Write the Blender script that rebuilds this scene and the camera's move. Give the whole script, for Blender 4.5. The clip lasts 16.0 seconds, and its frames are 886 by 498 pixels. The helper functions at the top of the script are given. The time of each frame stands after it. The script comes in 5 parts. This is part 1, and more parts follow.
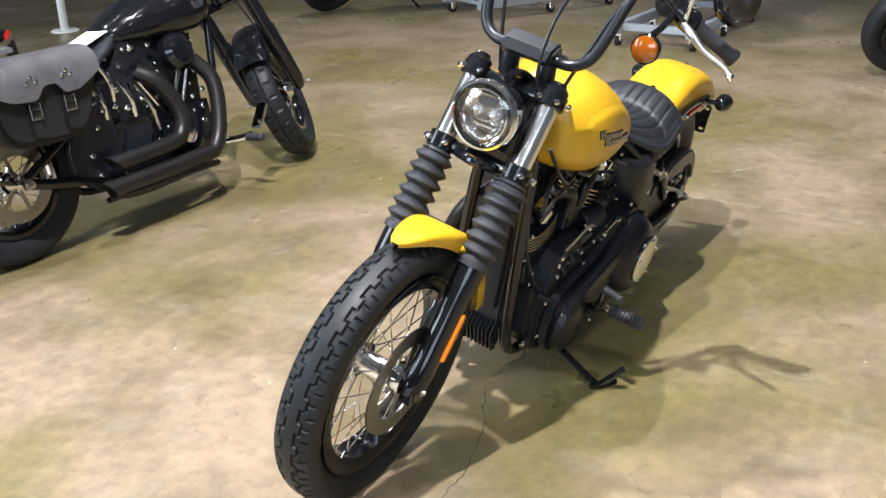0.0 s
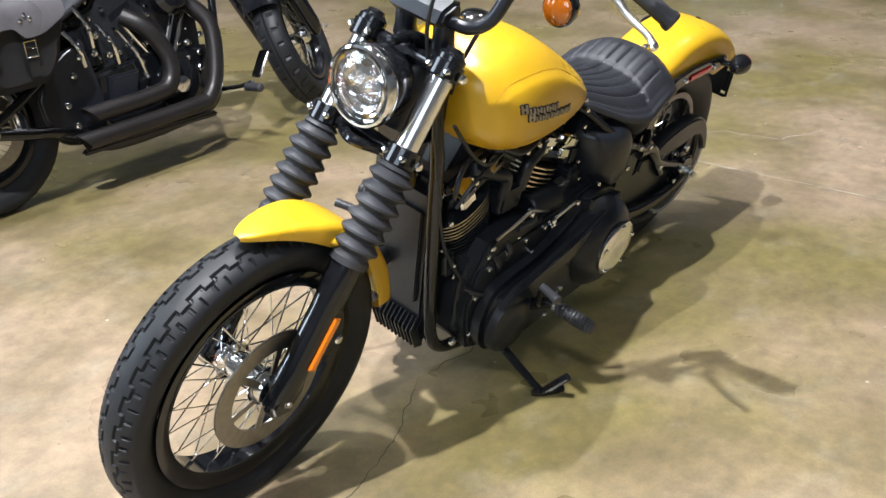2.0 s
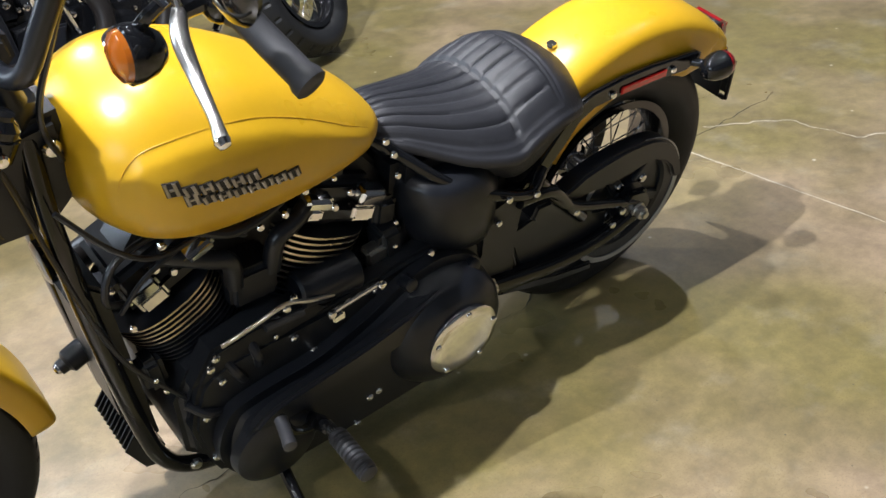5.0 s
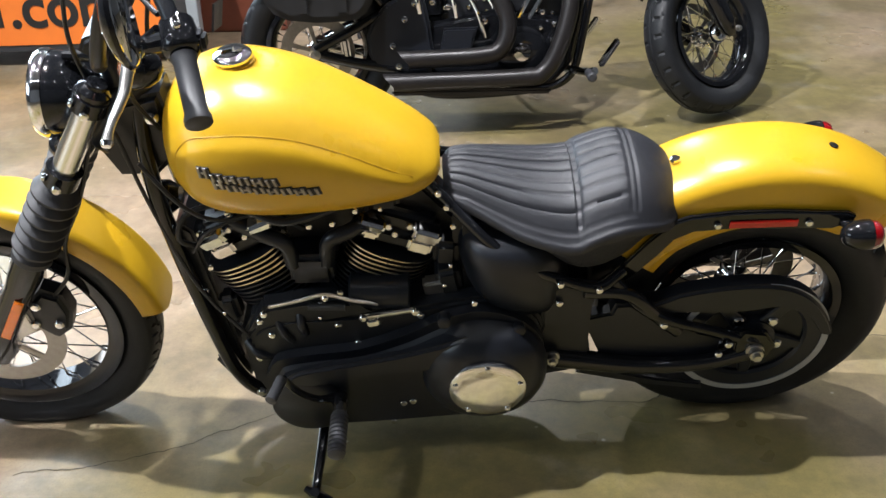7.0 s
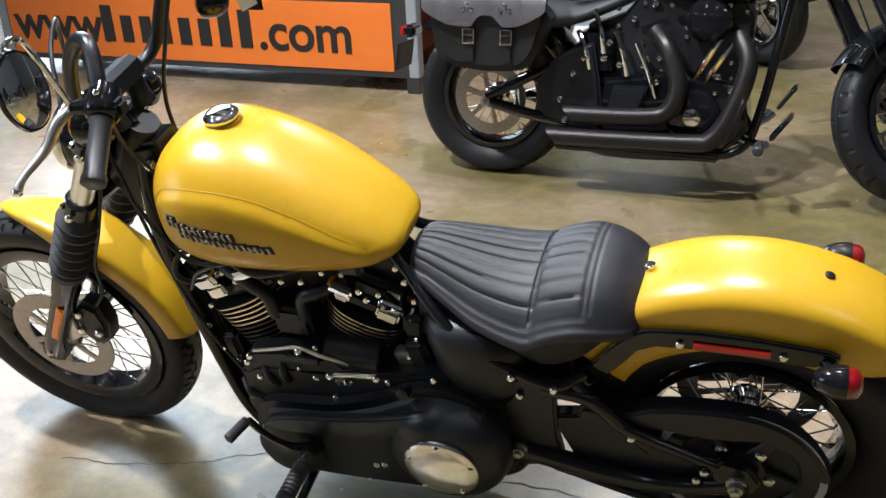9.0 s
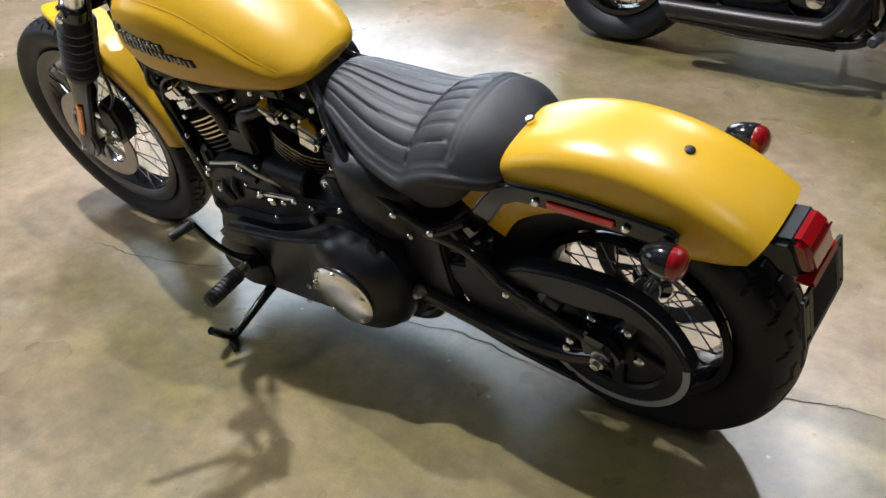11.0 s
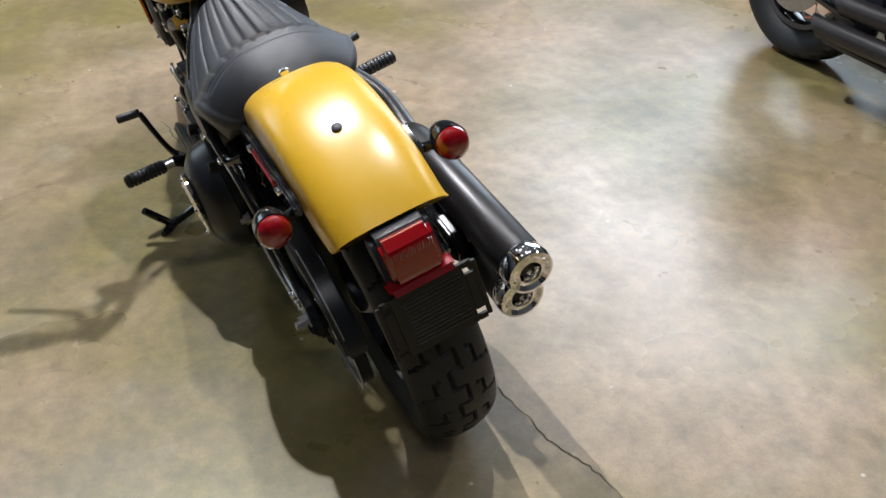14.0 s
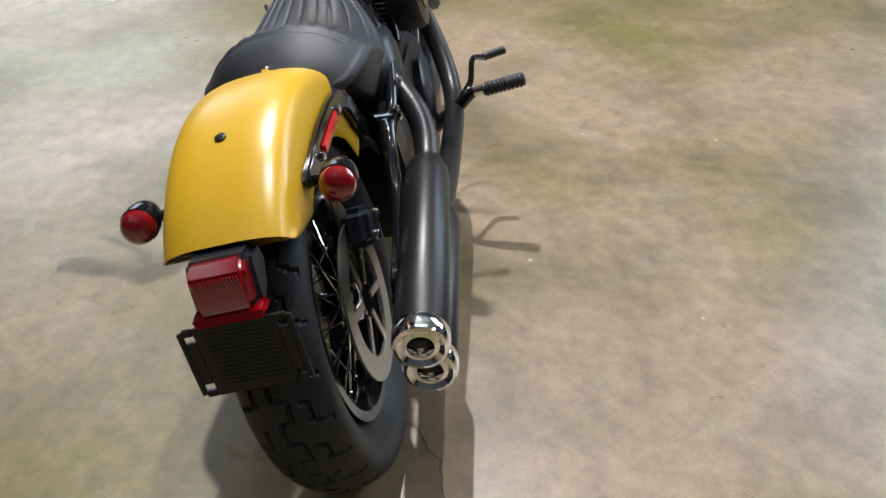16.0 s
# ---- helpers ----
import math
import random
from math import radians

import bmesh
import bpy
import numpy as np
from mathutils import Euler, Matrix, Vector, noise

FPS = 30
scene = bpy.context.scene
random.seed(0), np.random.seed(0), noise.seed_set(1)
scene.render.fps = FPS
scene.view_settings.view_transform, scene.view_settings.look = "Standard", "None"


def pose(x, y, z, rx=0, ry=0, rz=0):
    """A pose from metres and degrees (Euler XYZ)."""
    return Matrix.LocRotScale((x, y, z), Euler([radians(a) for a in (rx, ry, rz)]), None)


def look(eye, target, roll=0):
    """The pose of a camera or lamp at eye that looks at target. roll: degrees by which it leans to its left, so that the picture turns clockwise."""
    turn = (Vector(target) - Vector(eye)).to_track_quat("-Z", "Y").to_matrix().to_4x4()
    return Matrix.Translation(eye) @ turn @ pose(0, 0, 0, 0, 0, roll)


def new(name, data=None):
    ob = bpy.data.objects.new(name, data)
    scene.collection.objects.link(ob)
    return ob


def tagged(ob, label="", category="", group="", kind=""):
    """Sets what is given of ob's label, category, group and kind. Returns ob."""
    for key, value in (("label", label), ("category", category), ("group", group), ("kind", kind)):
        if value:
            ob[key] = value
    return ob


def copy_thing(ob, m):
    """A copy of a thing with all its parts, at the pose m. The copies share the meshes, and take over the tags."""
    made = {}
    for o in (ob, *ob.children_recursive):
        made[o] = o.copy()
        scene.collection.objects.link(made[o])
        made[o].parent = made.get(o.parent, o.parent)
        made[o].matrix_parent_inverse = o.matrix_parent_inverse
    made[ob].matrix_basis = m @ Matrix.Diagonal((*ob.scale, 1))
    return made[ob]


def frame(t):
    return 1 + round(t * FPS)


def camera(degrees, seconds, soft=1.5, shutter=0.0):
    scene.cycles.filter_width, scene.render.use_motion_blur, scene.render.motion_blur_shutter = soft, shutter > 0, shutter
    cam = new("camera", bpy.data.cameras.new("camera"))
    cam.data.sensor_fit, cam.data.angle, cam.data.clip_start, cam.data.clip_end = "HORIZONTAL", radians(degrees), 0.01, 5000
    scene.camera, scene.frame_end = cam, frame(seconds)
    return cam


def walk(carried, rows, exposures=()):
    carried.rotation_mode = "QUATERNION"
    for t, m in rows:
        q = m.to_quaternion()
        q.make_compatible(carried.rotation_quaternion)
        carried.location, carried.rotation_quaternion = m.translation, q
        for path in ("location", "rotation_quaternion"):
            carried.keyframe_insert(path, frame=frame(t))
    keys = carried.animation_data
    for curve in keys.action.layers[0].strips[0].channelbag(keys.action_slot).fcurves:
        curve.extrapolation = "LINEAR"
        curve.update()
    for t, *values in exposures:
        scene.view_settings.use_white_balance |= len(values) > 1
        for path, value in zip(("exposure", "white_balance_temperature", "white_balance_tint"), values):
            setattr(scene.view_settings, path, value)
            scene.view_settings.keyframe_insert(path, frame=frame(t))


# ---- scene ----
cam = camera(47.2, 16.0)
PATH = [
    (0, (3.263, 1.384, 1.46), (1.721, 0.357, 0.706), -1.7),
    (0.5, (3.138, 1.525, 1.443), (1.714, 0.355, 0.665), -3.3),
    (1, (3.004, 1.694, 1.447), (1.676, 0.42, 0.665), -1.2),
    (1.5, (2.841, 1.68, 1.426), (1.543, 0.405, 0.597), -1.1),
    (2, (2.665, 1.585, 1.415), (1.316, 0.383, 0.558), -2.7),
    (2.5, (2.481, 1.53, 1.396), (1.109, 0.393, 0.488), -2.5),
    (3, (2.262, 1.506, 1.389), (0.974, 0.292, 0.458), -2.8),
    (3.5, (2.071, 1.483, 1.371), (0.871, 0.217, 0.393), -4.0),
    (4, (1.845, 1.475, 1.36), (0.666, 0.193, 0.376), -3.9),
    (4.2, (1.766, 1.481, 1.349), (0.601, 0.188, 0.364), -4.5),
    (6.3, (0.893, 1.867, 1.369), (0.576, 0.124, 0.442), -5.0),
    (6.5, (0.806, 1.901, 1.391), (0.593, 0.124, 0.497), -4.6),
    (7, (0.592, 2.027, 1.464), (0.643, 0.253, 0.541), -2.1),
    (7.5, (0.426, 2.038, 1.516), (0.65, 0.264, 0.621), -3.4),
    (8, (0.228, 1.973, 1.542), (0.611, 0.215, 0.669), -1.8),
    (8.2, (0.159, 1.955, 1.544), (0.617, 0.195, 0.711), -2.4),
    (10.3, (-0.439, 1.619, 1.461), (0.473, 0.126, 0.491), -4.3),
    (10.5, (-0.503, 1.59, 1.448), (0.46, 0.137, 0.468), -5.4),
    (11, (-0.754, 1.55, 1.439), (0.343, 0.241, 0.398), -3.6),
    (11.5, (-0.936, 1.487, 1.431), (0.207, 0.207, 0.403), -4.4),
    (12, (-1.09, 1.341, 1.427), (0.126, 0.14, 0.389), -2.9),
    (12.5, (-1.262, 1.179, 1.418), (0.054, 0.073, 0.397), -3.5),
    (13, (-1.464, 0.993, 1.413), (-0.028, 0.068, 0.372), -1.8),
    (13.5, (-1.521, 0.808, 1.39), (0.004, 0.042, 0.346), -2.1),
    (14, (-1.533, 0.564, 1.388), (0.035, -0.073, 0.322), -1.8),
    (14.5, (-1.597, 0.315, 1.372), (0.057, -0.092, 0.323), -2.7),
    (15, (-1.659, 0.081, 1.371), (0.029, -0.106, 0.315), -1.9),
    (15.5, (-1.587, -0.097, 1.359), (0.087, -0.12, 0.264), -1.6),
    (16, (-1.457, -0.262, 1.37), (0.228, -0.139, 0.299), -0.0),
]
walk(cam, [(t, look(eye, target, roll)) for t, eye, target, roll in PATH], [(0, 0.22), (1.5, 0.22), (4, -0.05), (6.5, 0.08), (8, 0.0), (10.5, -0.40), (12.3, -0.22), (13.0, -0.58), (13.5, -0.74), (14, -0.46), (16, -0.58)])

# ---- world and lamps ----
world = bpy.data.worlds.new("world")
scene.world = world
world.use_nodes = True
world.node_tree.nodes["Background"].inputs[0].default_value = (0.75, 0.85, 1.0, 1)
world.node_tree.nodes["Background"].inputs[1].default_value = 0.08


def spot(x, y, z, watts, colour, aim, radius=0.06, cone=100):
    data = bpy.data.lights.new("showroom_lamp", "SPOT")
    data.energy, data.color, data.shadow_soft_size = watts, colour, radius
    data.spot_size, data.spot_blend = radians(cone), 0.6
    ob = new("showroom_lamp", data)
    ob.matrix_world = look((x, y, z), aim)
    return ob


def panel_lamp(x, y, z, watts, colour, aim, w, h):
    data = bpy.data.lights.new("cool_panel_light", "AREA")
    data.shape, data.size, data.size_y, data.energy, data.color = "RECTANGLE", w, h, watts, colour
    ob = new("cool_panel_light", data)
    ob.matrix_world = look((x, y, z), aim)
    return ob


WARM, COOL, NEUTRAL = (0.945, 0.955, 1.0), (0.72, 0.86, 1.0), (0.94, 0.955, 1.0)
spot(2.9, 0.4, 5.3, 2100, WARM, (1.0, 0.3, 0), 0.05)
spot(0.6, -0.6, 5.4, 900, NEUTRAL, (0.5, 0.1, 0), 0.05)
spot(4.2, 2.6, 5.3, 560, WARM, (3.2, 1.6, 0), 0.05, 62)
spot(-4.0, -3.5, 5.3, 480, WARM, (-3.6, -2.6, 0), 0.06, 80)
spot(-3.6, 1.4, 5.3, 300, WARM, (-3.0, 0.8, 0), 0.06, 70)
spot(1.2, -5.2, 5.3, 520, NEUTRAL, (0.8, -2.6, 0), 0.1)
# unseen cool panels added for bluish sheen on floor and chrome; no windows built
panel_lamp(6.6, -5.6, 5.3, 500, COOL, (0.4, -0.8, 0.0), 4.2, 3.6)
panel_lamp(8.0, -10.8, 3.4, 760, COOL, (0.5, -0.6, 0.2), 6.0, 2.6)
panel_lamp(10.2, 5.0, 4.0, 250, COOL, (0.5, 0.6, 0.2), 5.0, 3.2)
# rows of small high ceiling lamps, out of view, added for sparkle on chrome
for ix in range(5):
    for iy in range(4):
        data = bpy.data.lights.new("ceiling_lamp", "POINT")
        data.energy, data.color, data.shadow_soft_size = 20, (0.95, 0.97, 1.0), 0.09
        new("ceiling_lamp", data).location = (-4.5 + 2.4 * ix + 0.5 * (iy % 2), -4.8 + 3.1 * iy, 5.7)

# ---- materials ----


def mat(name, colour, rough=0.5, metal=0.0, vary=0.12, scale=40.0, bump=0.0, bscale=200.0, coat=0.0, spec=0.5, stain=0.0, coat_rough=0.03):
    m = bpy.data.materials.new(name)
    m.use_nodes = True
    nt = m.node_tree
    b = nt.nodes["Principled BSDF"]
    b.inputs["Metallic"].default_value = metal
    b.inputs["Coat Weight"].default_value = coat
    b.inputs["Coat Roughness"].default_value = coat_rough
    b.inputs["Specular IOR Level"].default_value = spec
    tc = nt.nodes.new("ShaderNodeTexCoord")
    n1 = nt.nodes.new("ShaderNodeTexNoise")
    n1.inputs["Scale"].default_value, n1.inputs["Detail"].default_value = scale, 5
    n2 = nt.nodes.new("ShaderNodeTexNoise")
    n2.inputs["Scale"].default_value, n2.inputs["Detail"].default_value = scale / 9, 3
    for n in (n1, n2):
        nt.links.new(tc.outputs["Object"], n.inputs["Vector"])
    add = nt.nodes.new("ShaderNodeMath")
    add.operation = "ADD"
    nt.links.new(n1.outputs[0], add.inputs[0])
    nt.links.new(n2.outputs[0], add.inputs[1])
    ramp = nt.nodes.new("ShaderNodeMapRange")
    ramp.inputs[1].default_value, ramp.inputs[2].default_value = 0.6, 1.4
    ramp.inputs[3].default_value, ramp.inputs[4].default_value = 1 - vary, 1 + vary
    nt.links.new(add.outputs[0], ramp.inputs[0])
    mul = nt.nodes.new("ShaderNodeVectorMath")
    mul.operation = "SCALE"
    mul.inputs[0].default_value = colour
    nt.links.new(ramp.outputs[0], mul.inputs[3])
    nt.links.new(mul.outputs[0], b.inputs["Base Color"])
    rr = nt.nodes.new("ShaderNodeMapRange")
    rr.inputs[1].default_value, rr.inputs[2].default_value = 0.3, 0.7
    rr.inputs[3].default_value, rr.inputs[4].default_value = rough * 0.85, min(1, rough * 1.15)
    nt.links.new(n2.outputs[0], rr.inputs[0])
    nt.links.new(rr.outputs[0], b.inputs["Roughness"])
    if bump:
        n3 = nt.nodes.new("ShaderNodeTexNoise")
        n3.inputs["Scale"].default_value, n3.inputs["Detail"].default_value = bscale, 4
        nt.links.new(tc.outputs["Object"], n3.inputs["Vector"])
        bp = nt.nodes.new("ShaderNodeBump")
        bp.inputs["Strength"].default_value, bp.inputs["Distance"].default_value = bump, 0.002
        nt.links.new(n3.outputs[0], bp.inputs["Height"])
        nt.links.new(bp.outputs[0], b.inputs["Normal"])
    return m


M_YELLOW = mat("satin_yellow_paint", (0.59, 0.345, 0.014), 0.31, 0.0, 0.03, 60, 0.02, 900, 0.0, 0.6)
M_GLOSS = mat("gloss_black_paint", (0.006, 0.0065, 0.008), 0.10, 0, 0.2, 30, 0, 200, 0.25, 0.4)
M_SATIN = mat("satin_black_paint", (0.009, 0.0105, 0.0145), 0.33, 0, 0.2, 60, 0.06, 700, 0, 0.42)
M_MATTE = mat("textured_black_casting", (0.009, 0.0105, 0.0135), 0.40, 0, 0.3, 60, 0.2, 500, 0, 0.42)
M_RUBBER = mat("tyre_rubber", (0.011, 0.012, 0.014), 0.52, 0, 0.25, 50, 0.15, 400, 0, 0.3)
M_GAITER = mat("gaiter_rubber", (0.024, 0.025, 0.029), 0.5, 0, 0.15, 60, 0.1, 400)
M_LEATHER = mat("black_vinyl", (0.018, 0.019, 0.024), 0.46, 0, 0.2, 60, 0.35, 900, 0, 0.5)
M_BAG = mat("saddle_leather", (0.012, 0.012, 0.013), 0.42, 0, 0.3, 20, 0.3, 300)
# flap leather is paler than the bag: its top sheen is in the colour
M_FLAP = mat("sheen_flap_leather", (0.088, 0.084, 0.090), 0.30, 0, 0.35, 12, 0.3, 300)
M_CHROME = mat("chrome", (0.85, 0.85, 0.86), 0.06, 1.0, 0.03, 30)
M_POLISHED = mat("polished_fork_steel", (0.88, 0.88, 0.89), 0.2, 1.0, 0.03, 30)
M_STEEL = mat("brushed_steel", (0.55, 0.54, 0.52), 0.3, 1.0, 0.15, 80, 0.05, 800)
M_DISC = mat("brake_steel", (0.33, 0.31, 0.28), 0.34, 1.0, 0.2, 60, 0.05, 800)
M_PIPE = mat("black_ceramic_pipe", (0.017, 0.015, 0.015), 0.36, 0.4, 0.2, 40, 0.05, 600)
M_FINEDGE = mat("machined_fin_edge", (0.62, 0.55, 0.42), 0.3, 1.0, 0.1, 80)
M_SILVER = mat("silver_ring_paint", (0.36, 0.37, 0.39), 0.45, 0.3, 0.1, 60)
M_DARKREFL = mat("dark_plastic", (0.009, 0.009, 0.009), 0.42, 0, 0.2, 60, 0.15, 500, 0, 0.3)
M_ORANGE = mat("orange_reflector", (0.9, 0.24, 0.01), 0.2, 0, 0.1, 300, 0.2, 900, 0.6)
M_REDREFL = mat("red_reflector", (0.50, 0.012, 0.01), 0.2, 0, 0.1, 300, 0.2, 900, 0.6)
M_PAPER = mat("white_card", (0.78, 0.78, 0.76), 0.7, 0, 0.05, 30)
M_SIGN = mat("orange_banner", (0.72, 0.17, 0.02), 0.55, 0, 0.08, 12, 0.05, 200)
M_INK = mat("black_lettering", (0.012, 0.011, 0.011), 0.5, 0, 0.1, 40)
M_COUNTER = mat("dark_counter_laminate", (0.03, 0.03, 0.033), 0.4, 0, 0.2, 14, 0.05, 300)
M_GREY = mat("grey_steel_paint", (0.30, 0.33, 0.36), 0.4, 0.2, 0.12, 14, 0.05, 200)
M_WOOD = mat("red_brown_laminate", (0.13, 0.035, 0.018), 0.4, 0, 0.25, 14)
M_WALL = mat("painted_wall", (0.27, 0.27, 0.28), 0.8, 0, 0.1, 3, 0.05, 90)
M_CEIL = mat("showroom_ceiling", (0.14, 0.14, 0.15), 0.9, 0, 0.15, 3)
M_CRACK = mat("crack_dirt", (0.065, 0.055, 0.04), 0.9, 0, 0.4, 60)
M_FILLER = mat("joint_filler", (0.44, 0.39, 0.31), 0.7, 0, 0.25, 60)
M_SEAM = mat("tank_seam", (0.55, 0.30, 0.013), 0.4, 0, 0.1, 60)


def lens_mat(name, colour, rough=0.05):
    m = mat(name, colour, rough, 0, 0.05, 200, 0.08, 300, 1.0)
    b = m.node_tree.nodes["Principled BSDF"]
    b.inputs["Transmission Weight"].default_value = 0.15
    return m


M_REDLENS = lens_mat("red_lens", (0.25, 0.002, 0.005))
M_AMBER = lens_mat("amber_lens", (0.34, 0.085, 0.004))
M_GLASS = lens_mat("headlight_glass", (0.95, 0.95, 0.95), 0.02)
M_GLASS.node_tree.nodes["Principled BSDF"].inputs["Transmission Weight"].default_value = 1.0
M_MIRROR = mat("mirror_glass", (0.75, 0.75, 0.75), 0.02, 1.0, 0.01)


def floor_material():
    m = bpy.data.materials.new("polished_stained_concrete")
    m.use_nodes = True
    nt = m.node_tree
    b = nt.nodes["Principled BSDF"]
    tc = nt.nodes.new("ShaderNodeTexCoord")

    def noise_node(scale, detail, rough=0.6, warp=0.0):
        n = nt.nodes.new("ShaderNodeTexNoise")
        n.inputs["Scale"].default_value, n.inputs["Detail"].default_value = scale, detail
        n.inputs["Roughness"].default_value, n.inputs["Distortion"].default_value = rough, warp
        nt.links.new(tc.outputs["Object"], n.inputs["Vector"])
        return n

    def mix(fac, a, c, lo, hi, blend="MIX"):
        r = nt.nodes.new("ShaderNodeMapRange")
        r.inputs[1].default_value, r.inputs[2].default_value = lo, hi
        nt.links.new(fac, r.inputs[0])
        x = nt.nodes.new("ShaderNodeMix")
        x.data_type, x.blend_type = "RGBA", blend
        nt.links.new(r.outputs[0], x.inputs[0])
        for v, s in ((a, x.inputs[6]), (c, x.inputs[7])):
            if isinstance(v, tuple):
                s.default_value = (*v, 1)
            else:
                nt.links.new(v, s)
        return x.outputs[2]

    big, mid, small, grit = noise_node(0.8, 4, 0.5), noise_node(2.2, 4, 0.5), noise_node(17, 6, 0.68), noise_node(70, 3, 0.6)
    c = mix(big.outputs[0], (0.172, 0.141, 0.055), (0.282, 0.211, 0.143), 0.42, 0.58)
    c = mix(mid.outputs[0], c, (0.118, 0.090, 0.044), 0.46, 0.76)
    c = mix(noise_node(5.5, 5, 0.65).outputs[0], c, (0.232, 0.206, 0.150), 0.54, 0.86)
    c2 = mix(small.outputs[0], (0.74, 0.74, 0.75), (1.22, 1.21, 1.19), 0.34, 0.66)
    c2 = mix(noise_node(210, 3, 0.6).outputs[0], c2, (0.70, 0.68, 0.62), 0.54, 0.78)
    x = nt.nodes.new("ShaderNodeMix")
    x.data_type, x.blend_type = "RGBA", "MULTIPLY"
    x.inputs[0].default_value = 1.0
    nt.links.new(c, x.inputs[6])
    nt.links.new(c2, x.inputs[7])
    v = nt.nodes.new("ShaderNodeTexVoronoi")
    v.inputs["Scale"].default_value = 6.5
    nt.links.new(tc.outputs["Object"], v.inputs["Vector"])
    fleck = mix(v.outputs["Distance"], (0.50, 0.46, 0.38), x.outputs[2], 0.018, 0.045)
    pit = nt.nodes.new("ShaderNodeTexVoronoi")
    pit.inputs["Scale"].default_value = 13.0
    nt.links.new(tc.outputs["Object"], pit.inputs["Vector"])
    fleck = mix(pit.outputs["Distance"], (0.085, 0.070, 0.045), fleck, 0.016, 0.040)
    nt.links.new(fleck, b.inputs["Base Color"])
    r = nt.nodes.new("ShaderNodeMapRange")
    r.inputs[1].default_value, r.inputs[2].default_value, r.inputs[3].default_value, r.inputs[4].default_value = 0.35, 0.7, 0.26, 0.38
    nt.links.new(mid.outputs[0], r.inputs[0])
    nt.links.new(r.outputs[0], b.inputs["Roughness"])
    bp = nt.nodes.new("ShaderNodeBump")
    bp.inputs["Strength"].default_value, bp.inputs["Distance"].default_value = 0.035, 0.002
    nt.links.new(grit.outputs[0], bp.inputs["Height"])
    nt.links.new(bp.outputs[0], b.inputs["Normal"])
    b.inputs["Specular IOR Level"].default_value = 0.75
    return m


M_FLOOR = floor_material()

# ---- mesh helpers ----


def smooth_path(pts, n=6):
    """Catmull-Rom through pts (tuples of any length)."""
    p = [np.array(q, float) for q in pts]
    p = [2 * p[0] - p[1]] + p + [2 * p[-1] - p[-2]]
    out = []
    for i in range(1, len(p) - 2):
        for k in range(n):
            t = k / n
            a, b, c, d = p[i - 1], p[i], p[i + 1], p[i + 2]
            out.append(0.5 * (2 * b + (c - a) * t + (2 * a - 5 * b + 4 * c - d) * t * t + (3 * b - a - 3 * c + d) * t ** 3))
    out.append(p[-2])
    return out


def grid(bm, rows, closed=False, caps=False):
    """Skin rows of points; closed joins each row's ends."""
    vs = [[bm.verts.new(Vector(q)) for q in row] for row in rows]
    for a, b in zip(vs, vs[1:]):
        n = len(a)
        for j in range(n if closed else n - 1):
            bm.faces.new((a[j], a[(j + 1) % n], b[(j + 1) % n], b[j]))
    if caps:
        bm.faces.new(list(reversed(vs[0])))
        bm.faces.new(vs[-1])
    return vs


def tube(pts, r, segs=12, n=6, bm=None, straight=False):
    bm = bm or bmesh.new()
    radii = r if isinstance(r, (list, tuple)) else [r] * len(pts)
    path = [np.array((*p, q), float) for p, q in zip(pts, radii)]
    path = path if straight else smooth_path(path, n)
    rows, up = [], None
    for i, p in enumerate(path):
        d = Vector(path[min(i + 1, len(path) - 1)][:3] - path[max(i - 1, 0)][:3]).normalized()
        if up is None:
            up = d.orthogonal().normalized()
        up = (up - d * up.dot(d)).normalized()
        side = d.cross(up)
        c = Vector(p[:3])
        rows.append([c + (up * math.cos(a) + side * math.sin(a)) * p[3] for a in [2 * math.pi * k / segs for k in range(segs)]])
    grid(bm, rows, True, True)
    return bm


def lathe(profile, centre, axis=(0, 1, 0), segs=48, bm=None, caps=True):
    """Turn (distance along the axis, radius) round an axis through centre."""
    bm = bm or bmesh.new()
    a = Vector(axis).normalized()
    u = a.orthogonal().normalized()
    w = a.cross(u)
    c = Vector(centre)
    rows = [[c + a * s + (u * math.cos(t) + w * math.sin(t)) * max(r, 1e-4) for t in [2 * math.pi * k / segs for k in range(segs)]] for s, r in profile]
    grid(bm, rows, True, caps)
    return bm


def plate(outline, y0, y1, bevel=0.003, segments=2, bm=None, smooth=0, m=None):
    """An outline in x and z, extruded from y0 to y1, with rounded edges."""
    out = bm or bmesh.new()
    b = bmesh.new()
    pts = outline if not smooth else [tuple(q) for q in smooth_path(list(outline) + [outline[0]], smooth)[:-1]]
    f0 = b.faces.new([b.verts.new((x, y0, z)) for x, z in pts])
    ext = bmesh.ops.extrude_face_region(b, geom=[f0])
    bmesh.ops.translate(b, verts=[v for v in ext["geom"] if isinstance(v, bmesh.types.BMVert)], vec=(0, y1 - y0, 0))
    bmesh.ops.recalc_face_normals(b, faces=b.faces)
    if bevel:
        rim = [e for e in b.edges if abs(e.verts[0].co.y - e.verts[1].co.y) < 1e-6]
        bmesh.ops.bevel(b, geom=rim, offset=bevel, segments=segments, affect="EDGES", clamp_overlap=True)
    if m is not None:
        b.transform(m)
    return join(out, b)


def join(out, b):
    b.verts.index_update()
    new_verts = [out.verts.new(v.co) for v in b.verts]
    for f in b.faces:
        try:
            g = out.faces.new([new_verts[v.index] for v in f.verts])
            g.material_index = f.material_index
        except ValueError:
            pass
    b.free()
    return out


